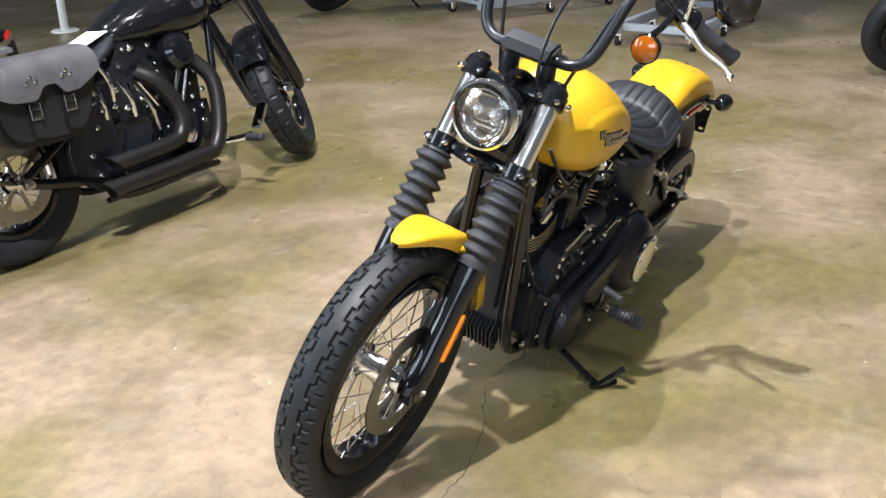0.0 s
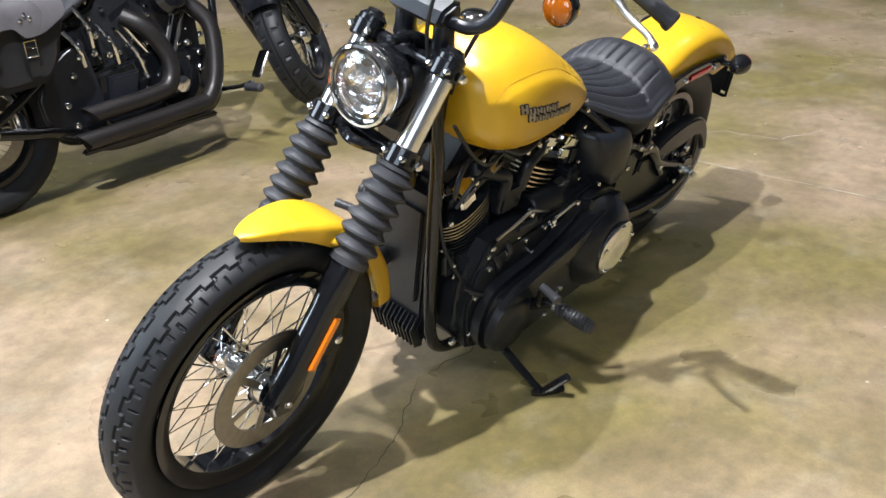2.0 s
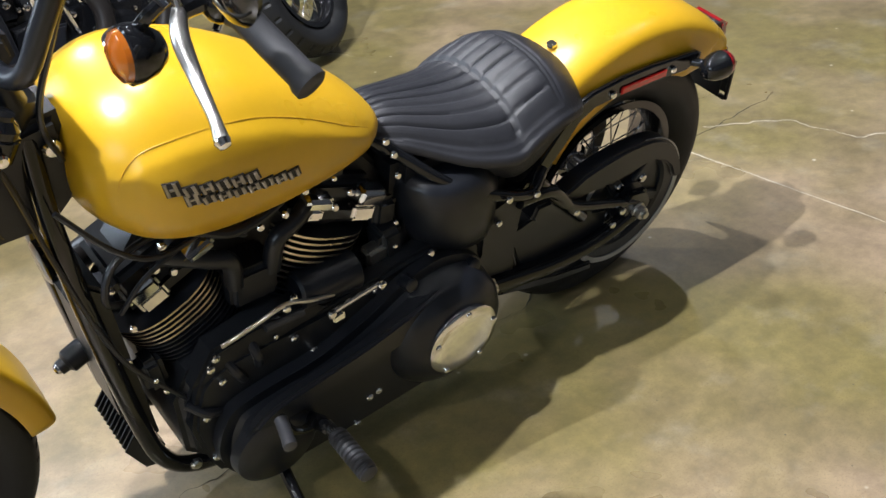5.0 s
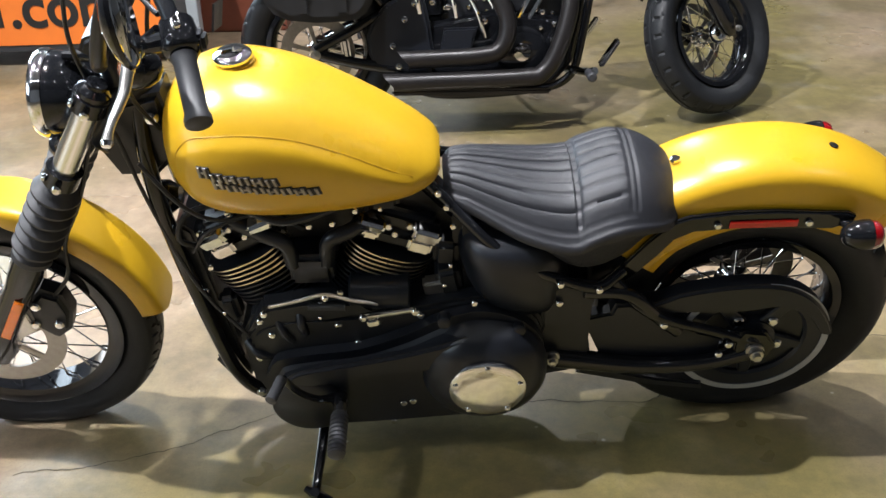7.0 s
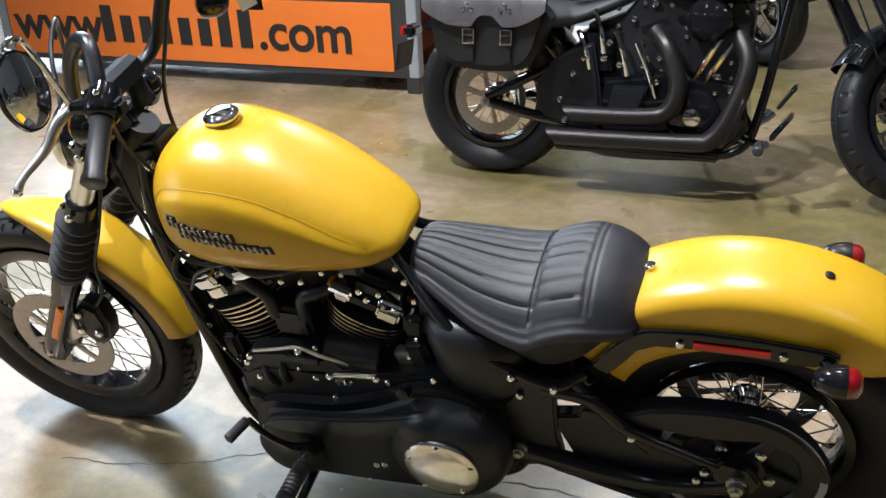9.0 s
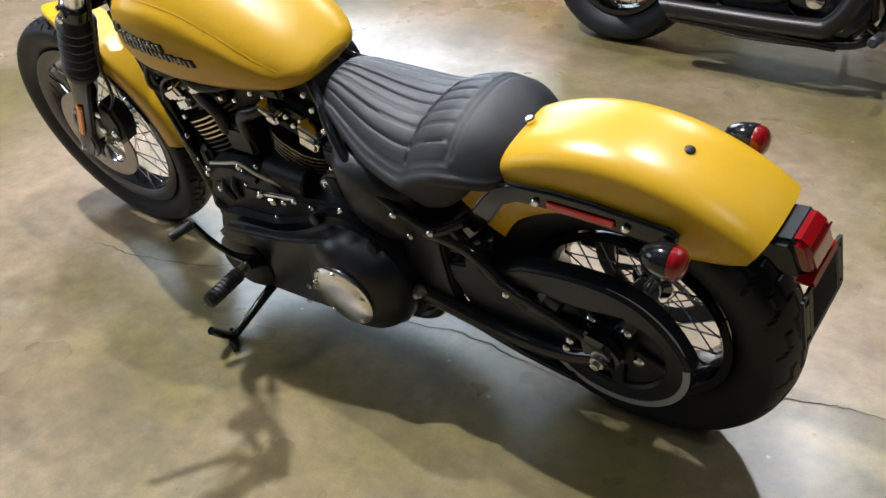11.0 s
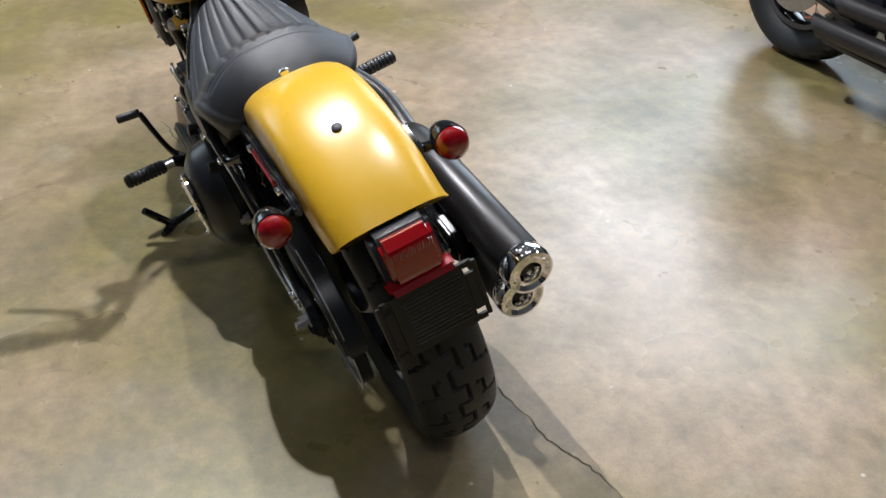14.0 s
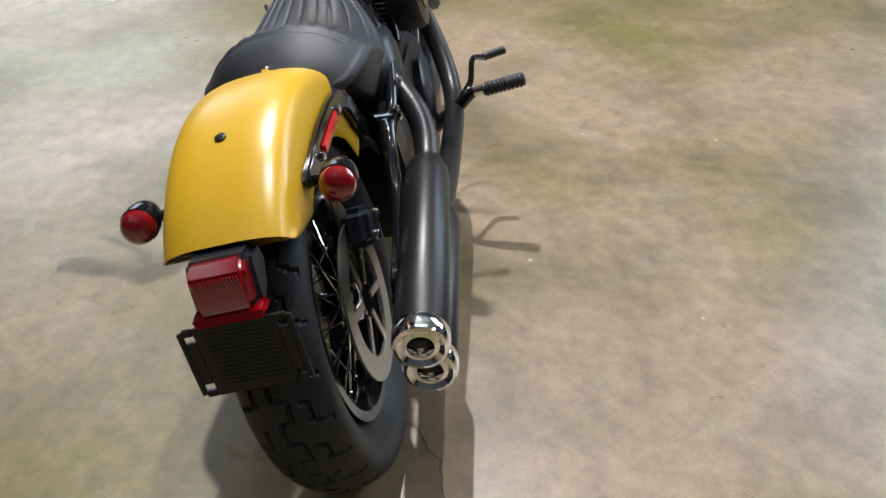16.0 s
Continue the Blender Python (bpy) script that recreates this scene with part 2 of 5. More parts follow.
def block(sx, sy, sz, m=None, bevel=0.004, segments=2, bm=None):
    b = bmesh.new()
    bmesh.ops.create_cube(b, size=1)
    bmesh.ops.scale(b, vec=(sx, sy, sz), verts=b.verts)
    if bevel:
        bmesh.ops.bevel(b, geom=b.edges[:], offset=bevel, segments=segments, affect="EDGES", clamp_overlap=True)
    if m is not None:
        b.transform(m)
    return join(bm, b) if bm else b


def mesh_of(name, bm, material, flat=False, angle=35):
    bmesh.ops.recalc_face_normals(bm, faces=bm.faces)
    me = bpy.data.meshes.new(name)
    bm.to_mesh(me)
    bm.free()
    for k in material if isinstance(material, (list, tuple)) else [material]:
        me.materials.append(k)
    if not flat:
        me.shade_smooth()
        me.set_sharp_from_angle(angle=radians(angle))
    return me


def part(name, bm, material, parent, label="", flat=False, angle=35):
    ob = new(name, mesh_of(name, bm, material, flat, angle))
    ob.parent = parent
    return tagged(ob, label)


def shared(name, me, parent, m, label=""):
    """Another object on a mesh that is there already."""
    ob = new(name, me)
    ob.parent = parent
    ob.matrix_basis = m
    return tagged(ob, label)


def thing(name, m, label, category, group=""):
    ob = new(name)
    ob.empty_display_size = 0.1
    ob.matrix_world = m
    return tagged(ob, label, category, group)


def aim(p, d):
    """Pose at p whose z axis points along d."""
    return Matrix.Translation(p) @ Vector(d).to_track_quat("Z", "Y").to_matrix().to_4x4()


BOLT = mesh_of("bolt", lathe([(0, 0.0062), (0.0035, 0.0062), (0.0055, 0.0045), (0.006, 0.0015)], (0, 0, 0), (0, 0, 1), 12), M_CHROME)
HEX = mesh_of("nut", lathe([(0, 0.013), (0.003, 0.013), (0.003, 0.010), (0.012, 0.010), (0.012, 0.006), (0.018, 0.006), (0.019, 0.002)], (0, 0, 0), (0, 0, 1), 12), M_STEEL, angle=25)


def bolts(parent, places, d=(0, 1, 0), size=1.0):
    for p in places:
        shared("bolt", BOLT, parent, aim(p, d) @ Matrix.Scale(size, 4))


# ---- wheels ----


def tyre_mesh(radius, width, rim, tread, segs=420, depth=0.006):
    """A tyre about the y axis; tread(u, v) says where a groove runs, u along the tread in metres, v across it."""
    bm = bmesh.new()
    h = width / 2
    side = [(-0.42, rim - 0.004), (-0.62, rim + 0.012), (-0.88, rim + (radius - rim) * 0.32), (-1.0, rim + (radius - rim) * 0.55), (-0.97, rim + (radius - rim) * 0.72)]
    prof = [(y * h, r, False) for y, r in side]
    r0 = side[-1][1] + 0.004
    n = 34
    for k in range(n + 1):
        a = -1 + 2 * k / n
        y = math.sin(a * 1.22) / math.sin(1.22) * 0.94 * h
        prof.append((y, r0 + (radius - r0) * (math.cos(a * 1.22) - math.cos(1.22)) / (1 - math.cos(1.22)), True))
    prof += [(-y, r, False) for y, r, _ in reversed(prof[:5])]
    rows = []
    for i in range(segs):
        t = 2 * math.pi * i / segs
        row = []
        for y, r, tr in prof:
            q = r - depth if tr and tread(t * radius, y / h) else r
            row.append((q * math.sin(t), y, q * math.cos(t)))
        rows.append(row)
    grid(bm, rows + [rows[0]])
    bmesh.ops.remove_doubles(bm, verts=bm.verts, dist=1e-5)
    return bm


def front_tread(u, v):
    # a smooth crown between two stepped zigzag grooves, with short cuts to the shoulder
    w = ((u + (0.030 if v > 0 else 0)) / 0.060) % 1
    s = abs(v)
    line = 0.26 if w < 0.5 else 0.46
    if abs(s - line) < 0.026:
        return True
    if min(w, 1 - w, abs(w - 0.5)) < 0.045 and 0.24 < s < 0.48:
        return True
    if 0.66 < w < 0.76 and 0.46 < s < 0.80:
        return True
    return 0.20 < w < 0.29 and 0.56 < s < 0.86


def rear_tread(u, v):
    p = (u / 0.085) % 1
    z = 0.22 * math.copysign(1, p - 0.5)
    if abs(v - z * 0.7) < 0.026 or (min(p, abs(p - 0.5), 1 - p) < 0.035 and abs(v) < 0.18):
        return True
    s = abs(v)
    if 0.28 < s < 0.9:
        w = ((u + (0.042 if v > 0 else 0) + (s - 0.3) * 0.03) / 0.085) % 1
        return (w < 0.065 and s > 0.42) or (abs(s - 0.55) < 0.026 and w < 0.45) or (0.40 < w < 0.46 and 0.40 < s < 0.56)
    return False


def plain_tread(u, v):
    return abs(v) < 0.04 or (0.25 < abs(v) < 0.85 and ((u + v * 0.02) / 0.07) % 1 < 0.12)


def rotor(radius, thick, holes=0):
    """A brake disc about the y axis: the flat ring, held by six arms."""
    bm = bmesh.new()
    n = 96
    inner = radius * 0.70
    for y in (-thick / 2, thick / 2):
        rows = [[(q * math.cos(2 * math.pi * k / n), y, q * math.sin(2 * math.pi * k / n)) for k in range(n)] for q in (inner, radius)]
        grid(bm, rows, True)
    for q in (inner, radius):
        grid(bm, [[(q * math.cos(2 * math.pi * k / n), y, q * math.sin(2 * math.pi * k / n)) for k in range(n)] for y in (-thick / 2, thick / 2)], True)
    return bm


def wheel(parent, x, z, radius, width, rim, tread, name, disc_y, disc_r, spokes=40, rim_mat=None, segs=420, hub_r=0.032, spoke_label="chrome wire spoke"):
    """Rim at (x, 0, z) with tyre, hub, spokes and brake disc under it."""
    h = width * 0.36
    prof = [(-h, rim - 0.012), (-h, rim + 0.006), (-h + 0.006, rim + 0.004), (-h + 0.012, rim - 0.012), (-0.018, rim - 0.026), (0.018, rim - 0.026), (h - 0.012, rim - 0.012), (h - 0.006, rim + 0.004), (h, rim + 0.006), (h, rim - 0.012), (0.03, rim - 0.030), (-0.03, rim - 0.030), (-h, rim - 0.012)]
    bm = lathe(prof, (0, 0, 0), (0, 1, 0), 96, caps=False)
    w = part(name, bm, rim_mat or M_GLOSS, parent, "gloss black wire-spoked wheel rim", angle=50)
    w.matrix_basis = pose(x, 0, z)
    part("tyre", tyre_mesh(radius, width, rim, tread, segs), M_RUBBER, w, "black rubber tyre with grooved tread", angle=28)
    hb = lathe([(-0.075, 0.014), (-0.07, hub_r), (-0.052, hub_r + 0.012), (-0.046, hub_r + 0.012), (-0.04, hub_r - 0.004), (0.04, hub_r - 0.004), (0.046, hub_r + 0.012), (0.052, hub_r + 0.012), (0.07, hub_r), (0.075, 0.014)], (0, 0, 0), (0, 1, 0), 40)
    part("hub", hb, M_CHROME, w, "chrome wheel hub")
    me = None
    for k in range(spokes):
        side = 1 if k % 2 else -1
        a = 2 * math.pi * k / spokes
        lead = 0.55 if (k // 2) % 2 else -0.55
        p = Vector((math.cos(a + lead) * (hub_r + 0.008), side * 0.048, math.sin(a + lead) * (hub_r + 0.008)))
        q = Vector((math.cos(a) * (rim - 0.024), side * 0.006, math.sin(a) * (rim - 0.024)))
        if me is None:
            me = mesh_of("spoke", tube([(0, 0, 0), (0, 0, (q - p).length - 0.02), (0, 0, (q - p).length - 0.019), (0, 0, (q - p).length)], [0.0017, 0.0017, 0.0028, 0.0028], 6, straight=True), M_CHROME)
        shared("spoke", me, w, aim(p, q - p))
    if disc_r:
        d = part("brake_disc", rotor(disc_r, 0.005), M_DISC, w, "drilled steel brake disc", angle=30)
        d.location = (0, disc_y, 0)
        inner = disc_r * 0.70
        arm = mesh_of("disc_arm", plate([(0.03, -0.007), (inner + 0.004, -0.009), (inner + 0.004, 0.009), (0.03, 0.007)], -0.002, 0.002, 0.001, 1), M_DISC)
        for k in range(6):
            shared("disc_arm", arm, w, Matrix.Translation((0, disc_y, 0)) @ Matrix.Rotation(k * math.pi / 3 + 0.3, 4, "Y"))
    return w

# ---- yellow motorcycle ----
LEAN_SIDE, HEADING = 15.2, 1.36
bike = thing("motorcycle", pose(0, -0.022, 0, 0, 0, HEADING) @ pose(0, 0, 0, -LEAN_SIDE), "satin yellow and black cruiser motorcycle leaning on its side stand", "motorcycle", "parked motorcycles")
AXF, AXR = (1.62, 0.33), (0.0, 0.32)
RAKE = Vector((0.375, 0, -0.64)).normalized()
FORK_TOP = Vector((1.238, 0, 0.982))


def fork(s, y=0.0):
    """A point s metres down the fork line."""
    return FORK_TOP + RAKE * s + Vector((0, y - 0.008, 0))


wheel(bike, AXF[0], AXF[1], 0.335, 0.104, 0.249, front_tread, "front_wheel", 0.062, 0.138, 40, None, 640)
wheel(bike, AXR[0], AXR[1], 0.322, 0.152, 0.205, rear_tread, "rear_wheel", -0.085, 0.146, 40)

# fenders


def arch(centre, a0, a1, section, steps=64, thick=0.0025):
    """A fender: section(f) gives (y, radius) pairs from one lip to the other at the fraction f of the way round."""
    bm = bmesh.new()
    outer, inner = [], []
    for i in range(steps + 1):
        f = i / steps
        a = radians(a0 + (a1 - a0) * f)
        sec = section(f)
        outer.append([(centre[0] + r * math.cos(a), y, centre[1] + r * math.sin(a)) for y, r in sec])
        inner.append([(centre[0] + (r - thick) * math.cos(a), y * (1 - thick / 0.1), centre[1] + (r - thick) * math.sin(a)) for y, r in sec])
    loop = [o + list(reversed(i)) for o, i in zip(outer, inner)]
    grid(bm, loop, True, True)
    return bm


def front_section(f):
    taper = min(1.0, f / 0.13, (1 - f) / 0.06 + 0.35)
    taper = max(0.0, taper)
    w = 0.064 * min(1.0, f / 0.30 + 0.02) ** 0.5 * min(1.0, (1 - f) / 0.05 + 0.5)
    drop = 0.036 * min(1.0, f / 0.35) + 0.004
    pts = []
    for k in range(21):
        u = -1 + k / 10
        c = abs(u)
        y = math.copysign(w * min(1, math.sin(min(c * 1.9, 1.571))), u)
        r = 0.369 - 0.004 * c * c - (drop * max(0, (c - 0.5) / 0.5) ** 1.6)
        pts.append((y, r))
    return pts


part("front_fender", arch(AXF, 82, 174, front_section), M_YELLOW, bike, "satin yellow front fender", angle=60)


def rear_section(f):
    # f = 0 at the tail, 1 under the seat
    w = 0.098
    lip = 0.395 - min(1, f / 0.15) ** 0.55 * 0.100
    if f > 0.86:
        lip -= 0.012 * (f - 0.86) / 0.14
    pts = []
    for k in range(29):
        u = -1 + k / 14
        c = abs(u)
        if c < 0.62:
            q = c / 0.62
            y, r = w * math.sin(q * 1.5708) ** 0.92, 0.4265 - 0.037 * (1 - math.cos(q * 1.5708)) ** 1.25
        else:
            q = (c - 0.62) / 0.38
            y, r = w + 0.004 * math.sin(q * 3.14), 0.3895 + (lip - 0.3895) * q
        pts.append((math.copysign(y, u), r))
    return pts


part("rear_fender", arch(AXR, 131.5, 38, rear_section), M_YELLOW, bike, "satin yellow rear fender", angle=60)
part("fender_plug", lathe([(0, 0.009), (0.002, 0.009), (0.0035, 0.006)], (-0.121, 0, 0.7295), (-0.28, 0, 0.96), 20), M_DARKREFL, bike, "grey rubber plug")

# fuel tank
TANK = [  # x, half width, top, bottom
    (1.158, 0.045, 0.862, 0.800), (1.150, 0.085, 0.897, 0.775), (1.130, 0.125, 0.924, 0.752), (1.095, 0.155, 0.947, 0.730), (1.045, 0.171, 0.960, 0.712), (0.985, 0.173, 0.956, 0.702),
    (0.915, 0.167, 0.936, 0.699), (0.845, 0.156, 0.901, 0.701), (0.780, 0.141, 0.862, 0.706), (0.720, 0.121, 0.823, 0.713), (0.682, 0.101, 0.794, 0.721), (0.660, 0.080, 0.775, 0.730), (0.649, 0.050, 0.762, 0.740)]

SEAM = [(1.125, 0.800), (1.118, 0.86), (1.09, 0.895), (1.04, 0.906), (0.97, 0.902), (0.90, 0.884), (0.82, 0.846), (0.75, 0.804), (0.70, 0.774)]


def pad(x, z):
    """How far the tank's side panel stands proud below its seam."""
    def ease(v):
        v = min(1, max(0, v))
        return v * v * (3 - 2 * v)
    edge = float(np.interp(x, [q[0] for q in SEAM[::-1]], [q[1] for q in SEAM[::-1]]))
    return 0.0065 * ease((1.128 - x) / 0.035) * ease((edge + 0.004 - z) / 0.022) * ease((x - 0.66) / 0.05)


def tank_ring(x, w, top, bot, n=40, swell=0.0):
    mid = bot + (top - bot) * 0.42
    out = []
    for k in range(n):
        a = 2 * math.pi * k / n
        c, s = math.cos(a), math.sin(a)
        y = (w + swell) * math.copysign(abs(c) ** (0.80 if s > 0 else 0.62), c)
        z = mid + ((top - mid + swell) * abs(s) ** 0.92 if s > 0 else -(mid - bot + swell) * abs(s) ** 0.75)
        out.append((x, y, z))
    return out


tank_rows = smooth_path(TANK, 12)
bm = bmesh.new()
grid(bm, [[(x, y + math.copysign(pad(x, z) * min(1, abs(y) / 0.06), y), z) for x, y, z in tank_ring(*q, n=160)] for q in tank_rows], True, True)
part("fuel_tank", bm, M_YELLOW, bike, "satin yellow teardrop fuel tank", angle=70)


def tank_y(x, z):
    """Half width of the tank's side at x and z."""
    xs = [r[0] for r in tank_rows][::-1]
    w, top, bot = [float(np.interp(x, xs, [r[k] for r in tank_rows][::-1])) for k in (1, 2, 3)]
    mid = bot + (top - bot) * 0.42
    if z > mid:
        s = min(1, ((z - mid) / (top - mid))) ** (1 / 0.92)
        return w * max(0, 1 - s * s) ** 0.40 + pad(x, z)
    s = min(1, ((mid - z) / (mid - bot))) ** (1 / 0.75)
    return w * max(0, 1 - s * s) ** 0.31 + pad(x, z)


for side in (1, -1):
    pts = [(x, side * (tank_y(x, z) + 0.0001), z) for x, z in SEAM]
    part("tank_seam", tube(pts, 0.0008, 6, 8), M_SEAM, bike, "welded seam line on the tank")
    back = []
    for row, (z0, x0, count) in enumerate(((0.846, 1.064, 6), (0.825, 1.040, 8))):
        for k in range(count):
            x = x0 - k * 0.0235
            z = z0 - k * 0.0040 + (0.004 if k == 0 else 0)
            h = 0.020 if k == 0 else 0.0145
            y = tank_y(x, z)
            slope = (tank_y(x, z + 0.01) - tank_y(x, z - 0.01)) / 0.02
            yaw = (tank_y(x + 0.012, z) - tank_y(x - 0.012, z)) / 0.024
            m = Matrix.Translation((x, side * (y + 0.0015), z)) @ Euler((-side * math.atan(slope), 0, side * math.atan(yaw))).to_matrix().to_4x4()
            back.append((x, z, y))
            bar_ = plate([(-0.0100, -h / 2), (-0.0045, -h / 2), (0.0005, h / 2), (-0.005, h / 2)], -0.0025, 0.0040, 0.0008, 1, None, 0, m)
            plate([(0.0025, -h / 2), (0.0075, -h / 2), (0.0125, h / 2), (0.0075, h / 2)], -0.0025, 0.0040, 0.0008, 1, bar_, 0, m)
            if k % 2 == 0:
                plate([(-0.005, -0.002), (0.004, -0.002), (0.0045, 0.002), (-0.0045, 0.002)], -0.0020, 0.0036, 0.0006, 1, bar_, 0, m)
            part("badge_bar", bar_, M_DISC, bike, "slanted chrome badge bar")
            part("badge_backing", plate([(-0.0145, -h / 2 - 0.001), (0.0085, -h / 2 - 0.001), (0.0135, h / 2 + 0.001), (-0.0095, h / 2 + 0.001)], -0.004, 0.0012, 0.0006, 1, None, 0, m), M_INK, bike, "black badge backing")
cap = part("filler_cap", lathe([(-0.02, 0.031), (0.004, 0.033), (0.008, 0.036), (0.013, 0.036), (0.018, 0.031), (0.021, 0.018), (0.022, 0.004)], (1.018, -0.018, 0.957), (0.05, 0, 1), 40), M_CHROME, bike, "chrome fuel filler cap")
part("cap_ring", lathe([(-0.012, 0.0385), (0.002, 0.0385), (0.003, 0.034)], (1.018, -0.018, 0.957), (0.05, 0, 1), 40), M_SEAM, cap)

# seat
SEAT = [  # x, half width, centre height, skirt bottom
    (0.645, 0.055, 0.720, 0.705), (0.630, 0.080, 0.731, 0.694), (0.600, 0.098, 0.732, 0.684), (0.550, 0.122, 0.722, 0.660), (0.500, 0.144, 0.712, 0.626), (0.450, 0.158, 0.705, 0.592), (0.410, 0.167, 0.704, 0.566), (0.388, 0.169, 0.708, 0.557),
    (0.370, 0.169, 0.719, 0.553), (0.340, 0.167, 0.732, 0.556), (0.305, 0.165, 0.742, 0.574), (0.272, 0.160, 0.740, 0.602), (0.244, 0.151, 0.731, 0.632), (0.220, 0.138, 0.718, 0.655), (0.202, 0.120, 0.705, 0.672), (0.190, 0.098, 0.695, 0.682)]


def seat_ring(q, n=110):
    x, w, top, low = q
    out = []
    edge = top - 0.022 - 0.05 * min(1, max(0, (w - 0.05) / 0.12))
    for k in range(n + 1):
        u = -1 + 2 * k / n
        c = abs(u)
        if c < 0.70:
            q2 = c / 0.70
            y = w * 0.93 * q2
            z = top - (top - edge) * q2 ** 2.6
            d = 0.0
            if 0.285 < x < 0.632:
                # pleats fan out from the nose towards the rear, inside a smooth sewn border
                pitch = (w * 0.93) / 5.0
                g = ((y + pitch * 0.5) / pitch) % 1
                ridge = min(g, 1 - g)
                inside = min(1.0, max(0.0, (w * 0.80 - y) / 0.008)) * min(1, (x - 0.285) / 0.02)
                d = (-0.0042 * math.exp(-(ridge / 0.07) ** 2) + 0.0012 * math.sin(min(1, ridge * 2) * 1.57)) * inside
                if abs(x - 0.386) < 0.006:
                    d -= 0.005 * (1 if y < w * 0.80 else 0)
            if y < w * 0.82 and (abs(x - 0.288) < 0.004 or abs(x - 0.276) < 0.004):
                d -= 0.0025
            if abs(y - w * 0.84) < 0.0028 and x > 0.28:
                d -= 0.003
            z += d
        else:
            q2 = (c - 0.70) / 0.30
            a = min(1.0, q2 / 0.35)
            y = w * (0.93 + 0.07 * math.sin(a * 1.5708)) - 0.034 * max(0, q2 - 0.35) / 0.65
            z = edge - (0.018 * (1 - math.cos(a * 1.5708))) - (edge - 0.018 - low) * max(0, (q2 - 0.35) / 0.65)
        out.append((x, math.copysign(y, u), z))
    return out


bm = bmesh.new()
rows = [seat_ring(q) for q in smooth_path(SEAT, 9)]
rows = [[*r, (r[-1][0], r[-1][1] * 0.8, r[-1][2] + 0.004), (r[0][0], r[0][1] * 0.8, r[0][2] + 0.004)] for r in rows]
grid(bm, rows, True, True)
part("seat", bm, M_LEATHER, bike, "black vinyl solo seat with sewn pleats", angle=80)
part("seat_screw", lathe([(-0.02, 0.006), (0, 0.006), (0.001, 0.010), (0.007, 0.010), (0.010, 0.006)], (0.186, 0, 0.706), (0.2, 0, 1), 20), M_CHROME, bike, "chrome seat thumb screw")

# fender struts, reflectors, rear lamps
for s in (1, -1):
    o = [(0.372, 0.452), (0.300, 0.522), (0.242, 0.602), (0.207, 0.640), (0.172, 0.655), (0.087, 0.664), (0.0, 0.664), (-0.134, 0.654), (-0.150, 0.645), (-0.148, 0.630), (-0.110, 0.614), (0.080, 0.622), (0.160, 0.617), (0.195, 0.598), (0.225, 0.555), (0.262, 0.510), (0.330, 0.440)]
    st = part("fender_strut", plate(o, s * 0.103, s * 0.117, 0.004, 3), M_GLOSS, bike, "gloss black fender strut")
    part("reflector", plate([(0.094, 0.628), (0.094, 0.645), (-0.038, 0.645), (-0.038, 0.628)], s * 0.117, s * 0.122, 0.002), M_REDREFL, st, "red strip reflector")
    bolts(st, [(0.117, s * 0.117, 0.636), (-0.059, s * 0.117, 0.636)], (0, s, 0), 1.3)
    sig = part("rear_turn_signal", lathe([(0.042, 0.005), (0.039, 0.014), (0.030, 0.0215), (0.015, 0.0275), (0.0, 0.030), (-0.012, 0.030), (-0.013, 0.028)], (-0.150, s * 0.160, 0.637), (1, 0, 0), 36), M_GLOSS, bike, "gloss black bullet turn signal")
    part("lens", lathe([(0.0, 0.0282), (-0.010, 0.0278), (-0.018, 0.024), (-0.024, 0.014), (-0.026, 0.003)], (-0.162, s * 0.160, 0.637), (1, 0, 0), 32), M_REDLENS, sig, "dark red domed lens")
    part("stalk", tube([(-0.125, s * 0.112, 0.630), (-0.135, s * 0.128, 0.632), (-0.140, s * 0.140, 0.635)], 0.009, 12, 4), M_GLOSS, sig)

# tail lamp and plate holder
tl = part("tail_lamp", plate([(-0.262, 0.630), (-0.305, 0.634), (-0.318, 0.620), (-0.334, 0.560), (-0.328, 0.545), (-0.285, 0.560), (-0.255, 0.595)], -0.050, 0.050, 0.010, 3), M_SATIN, bike, "black tail lamp housing with red lens")
part("lens", plate([(-0.300, 0.630), (-0.318, 0.634), (-0.334, 0.622), (-0.346, 0.578), (-0.343, 0.566), (-0.318, 0.566)], -0.043, 0.043, 0.008, 3), M_REDLENS, tl, "ribbed red tail lamp lens")
part("lens_rim", plate([(-0.315, 0.566), (-0.346, 0.563), (-0.350, 0.552), (-0.315, 0.552)], -0.056, 0.056, 0.005, 2), M_REDLENS, tl)
for k in range(15):
    part("lens_rib", block(0.004, 0.0024, 0.042, pose(-0.3365, -0.0336 + k * 0.0048, 0.600, 0, -14), 0.001, 1), M_REDLENS, tl)
ph = bmesh.new()
tilt = pose(-0.342, 0, 0.497, 0, 0, 0) @ Euler((0, radians(4), 0)).to_matrix().to_4x4()
plate([(-0.006, -0.062), (0.0, -0.062), (0.0, 0.052), (-0.006, 0.052)], -0.062, 0.062, 0.0015, 1, ph, 0, tilt)
for sy in (1, -1):
    for z0, z1, ya, yb in ((-0.062, -0.052, 0.062, 0.078), (-0.040, 0.030, 0.062, 0.078), (0.042, 0.052, 0.062, 0.078), (-0.058, 0.048, 0.078, 0.086)):
        plate([(-0.006, z0), (0.0, z0), (0.0, z1), (-0.006, z1)], min(sy * ya, sy * yb), max(sy * ya, sy * yb), 0.001, 1, ph, 0, tilt)
holder = part("plate_holder", ph, M_DARKREFL, bike, "empty black plastic plate holder with slots")
for k in range(13):
    part("rib", block(0.002, 0.10, 0.0025, tilt @ pose(-0.0068, -0.004, 0.040 - k * 0.0072), 0.0008, 1), M_DARKREFL, holder)
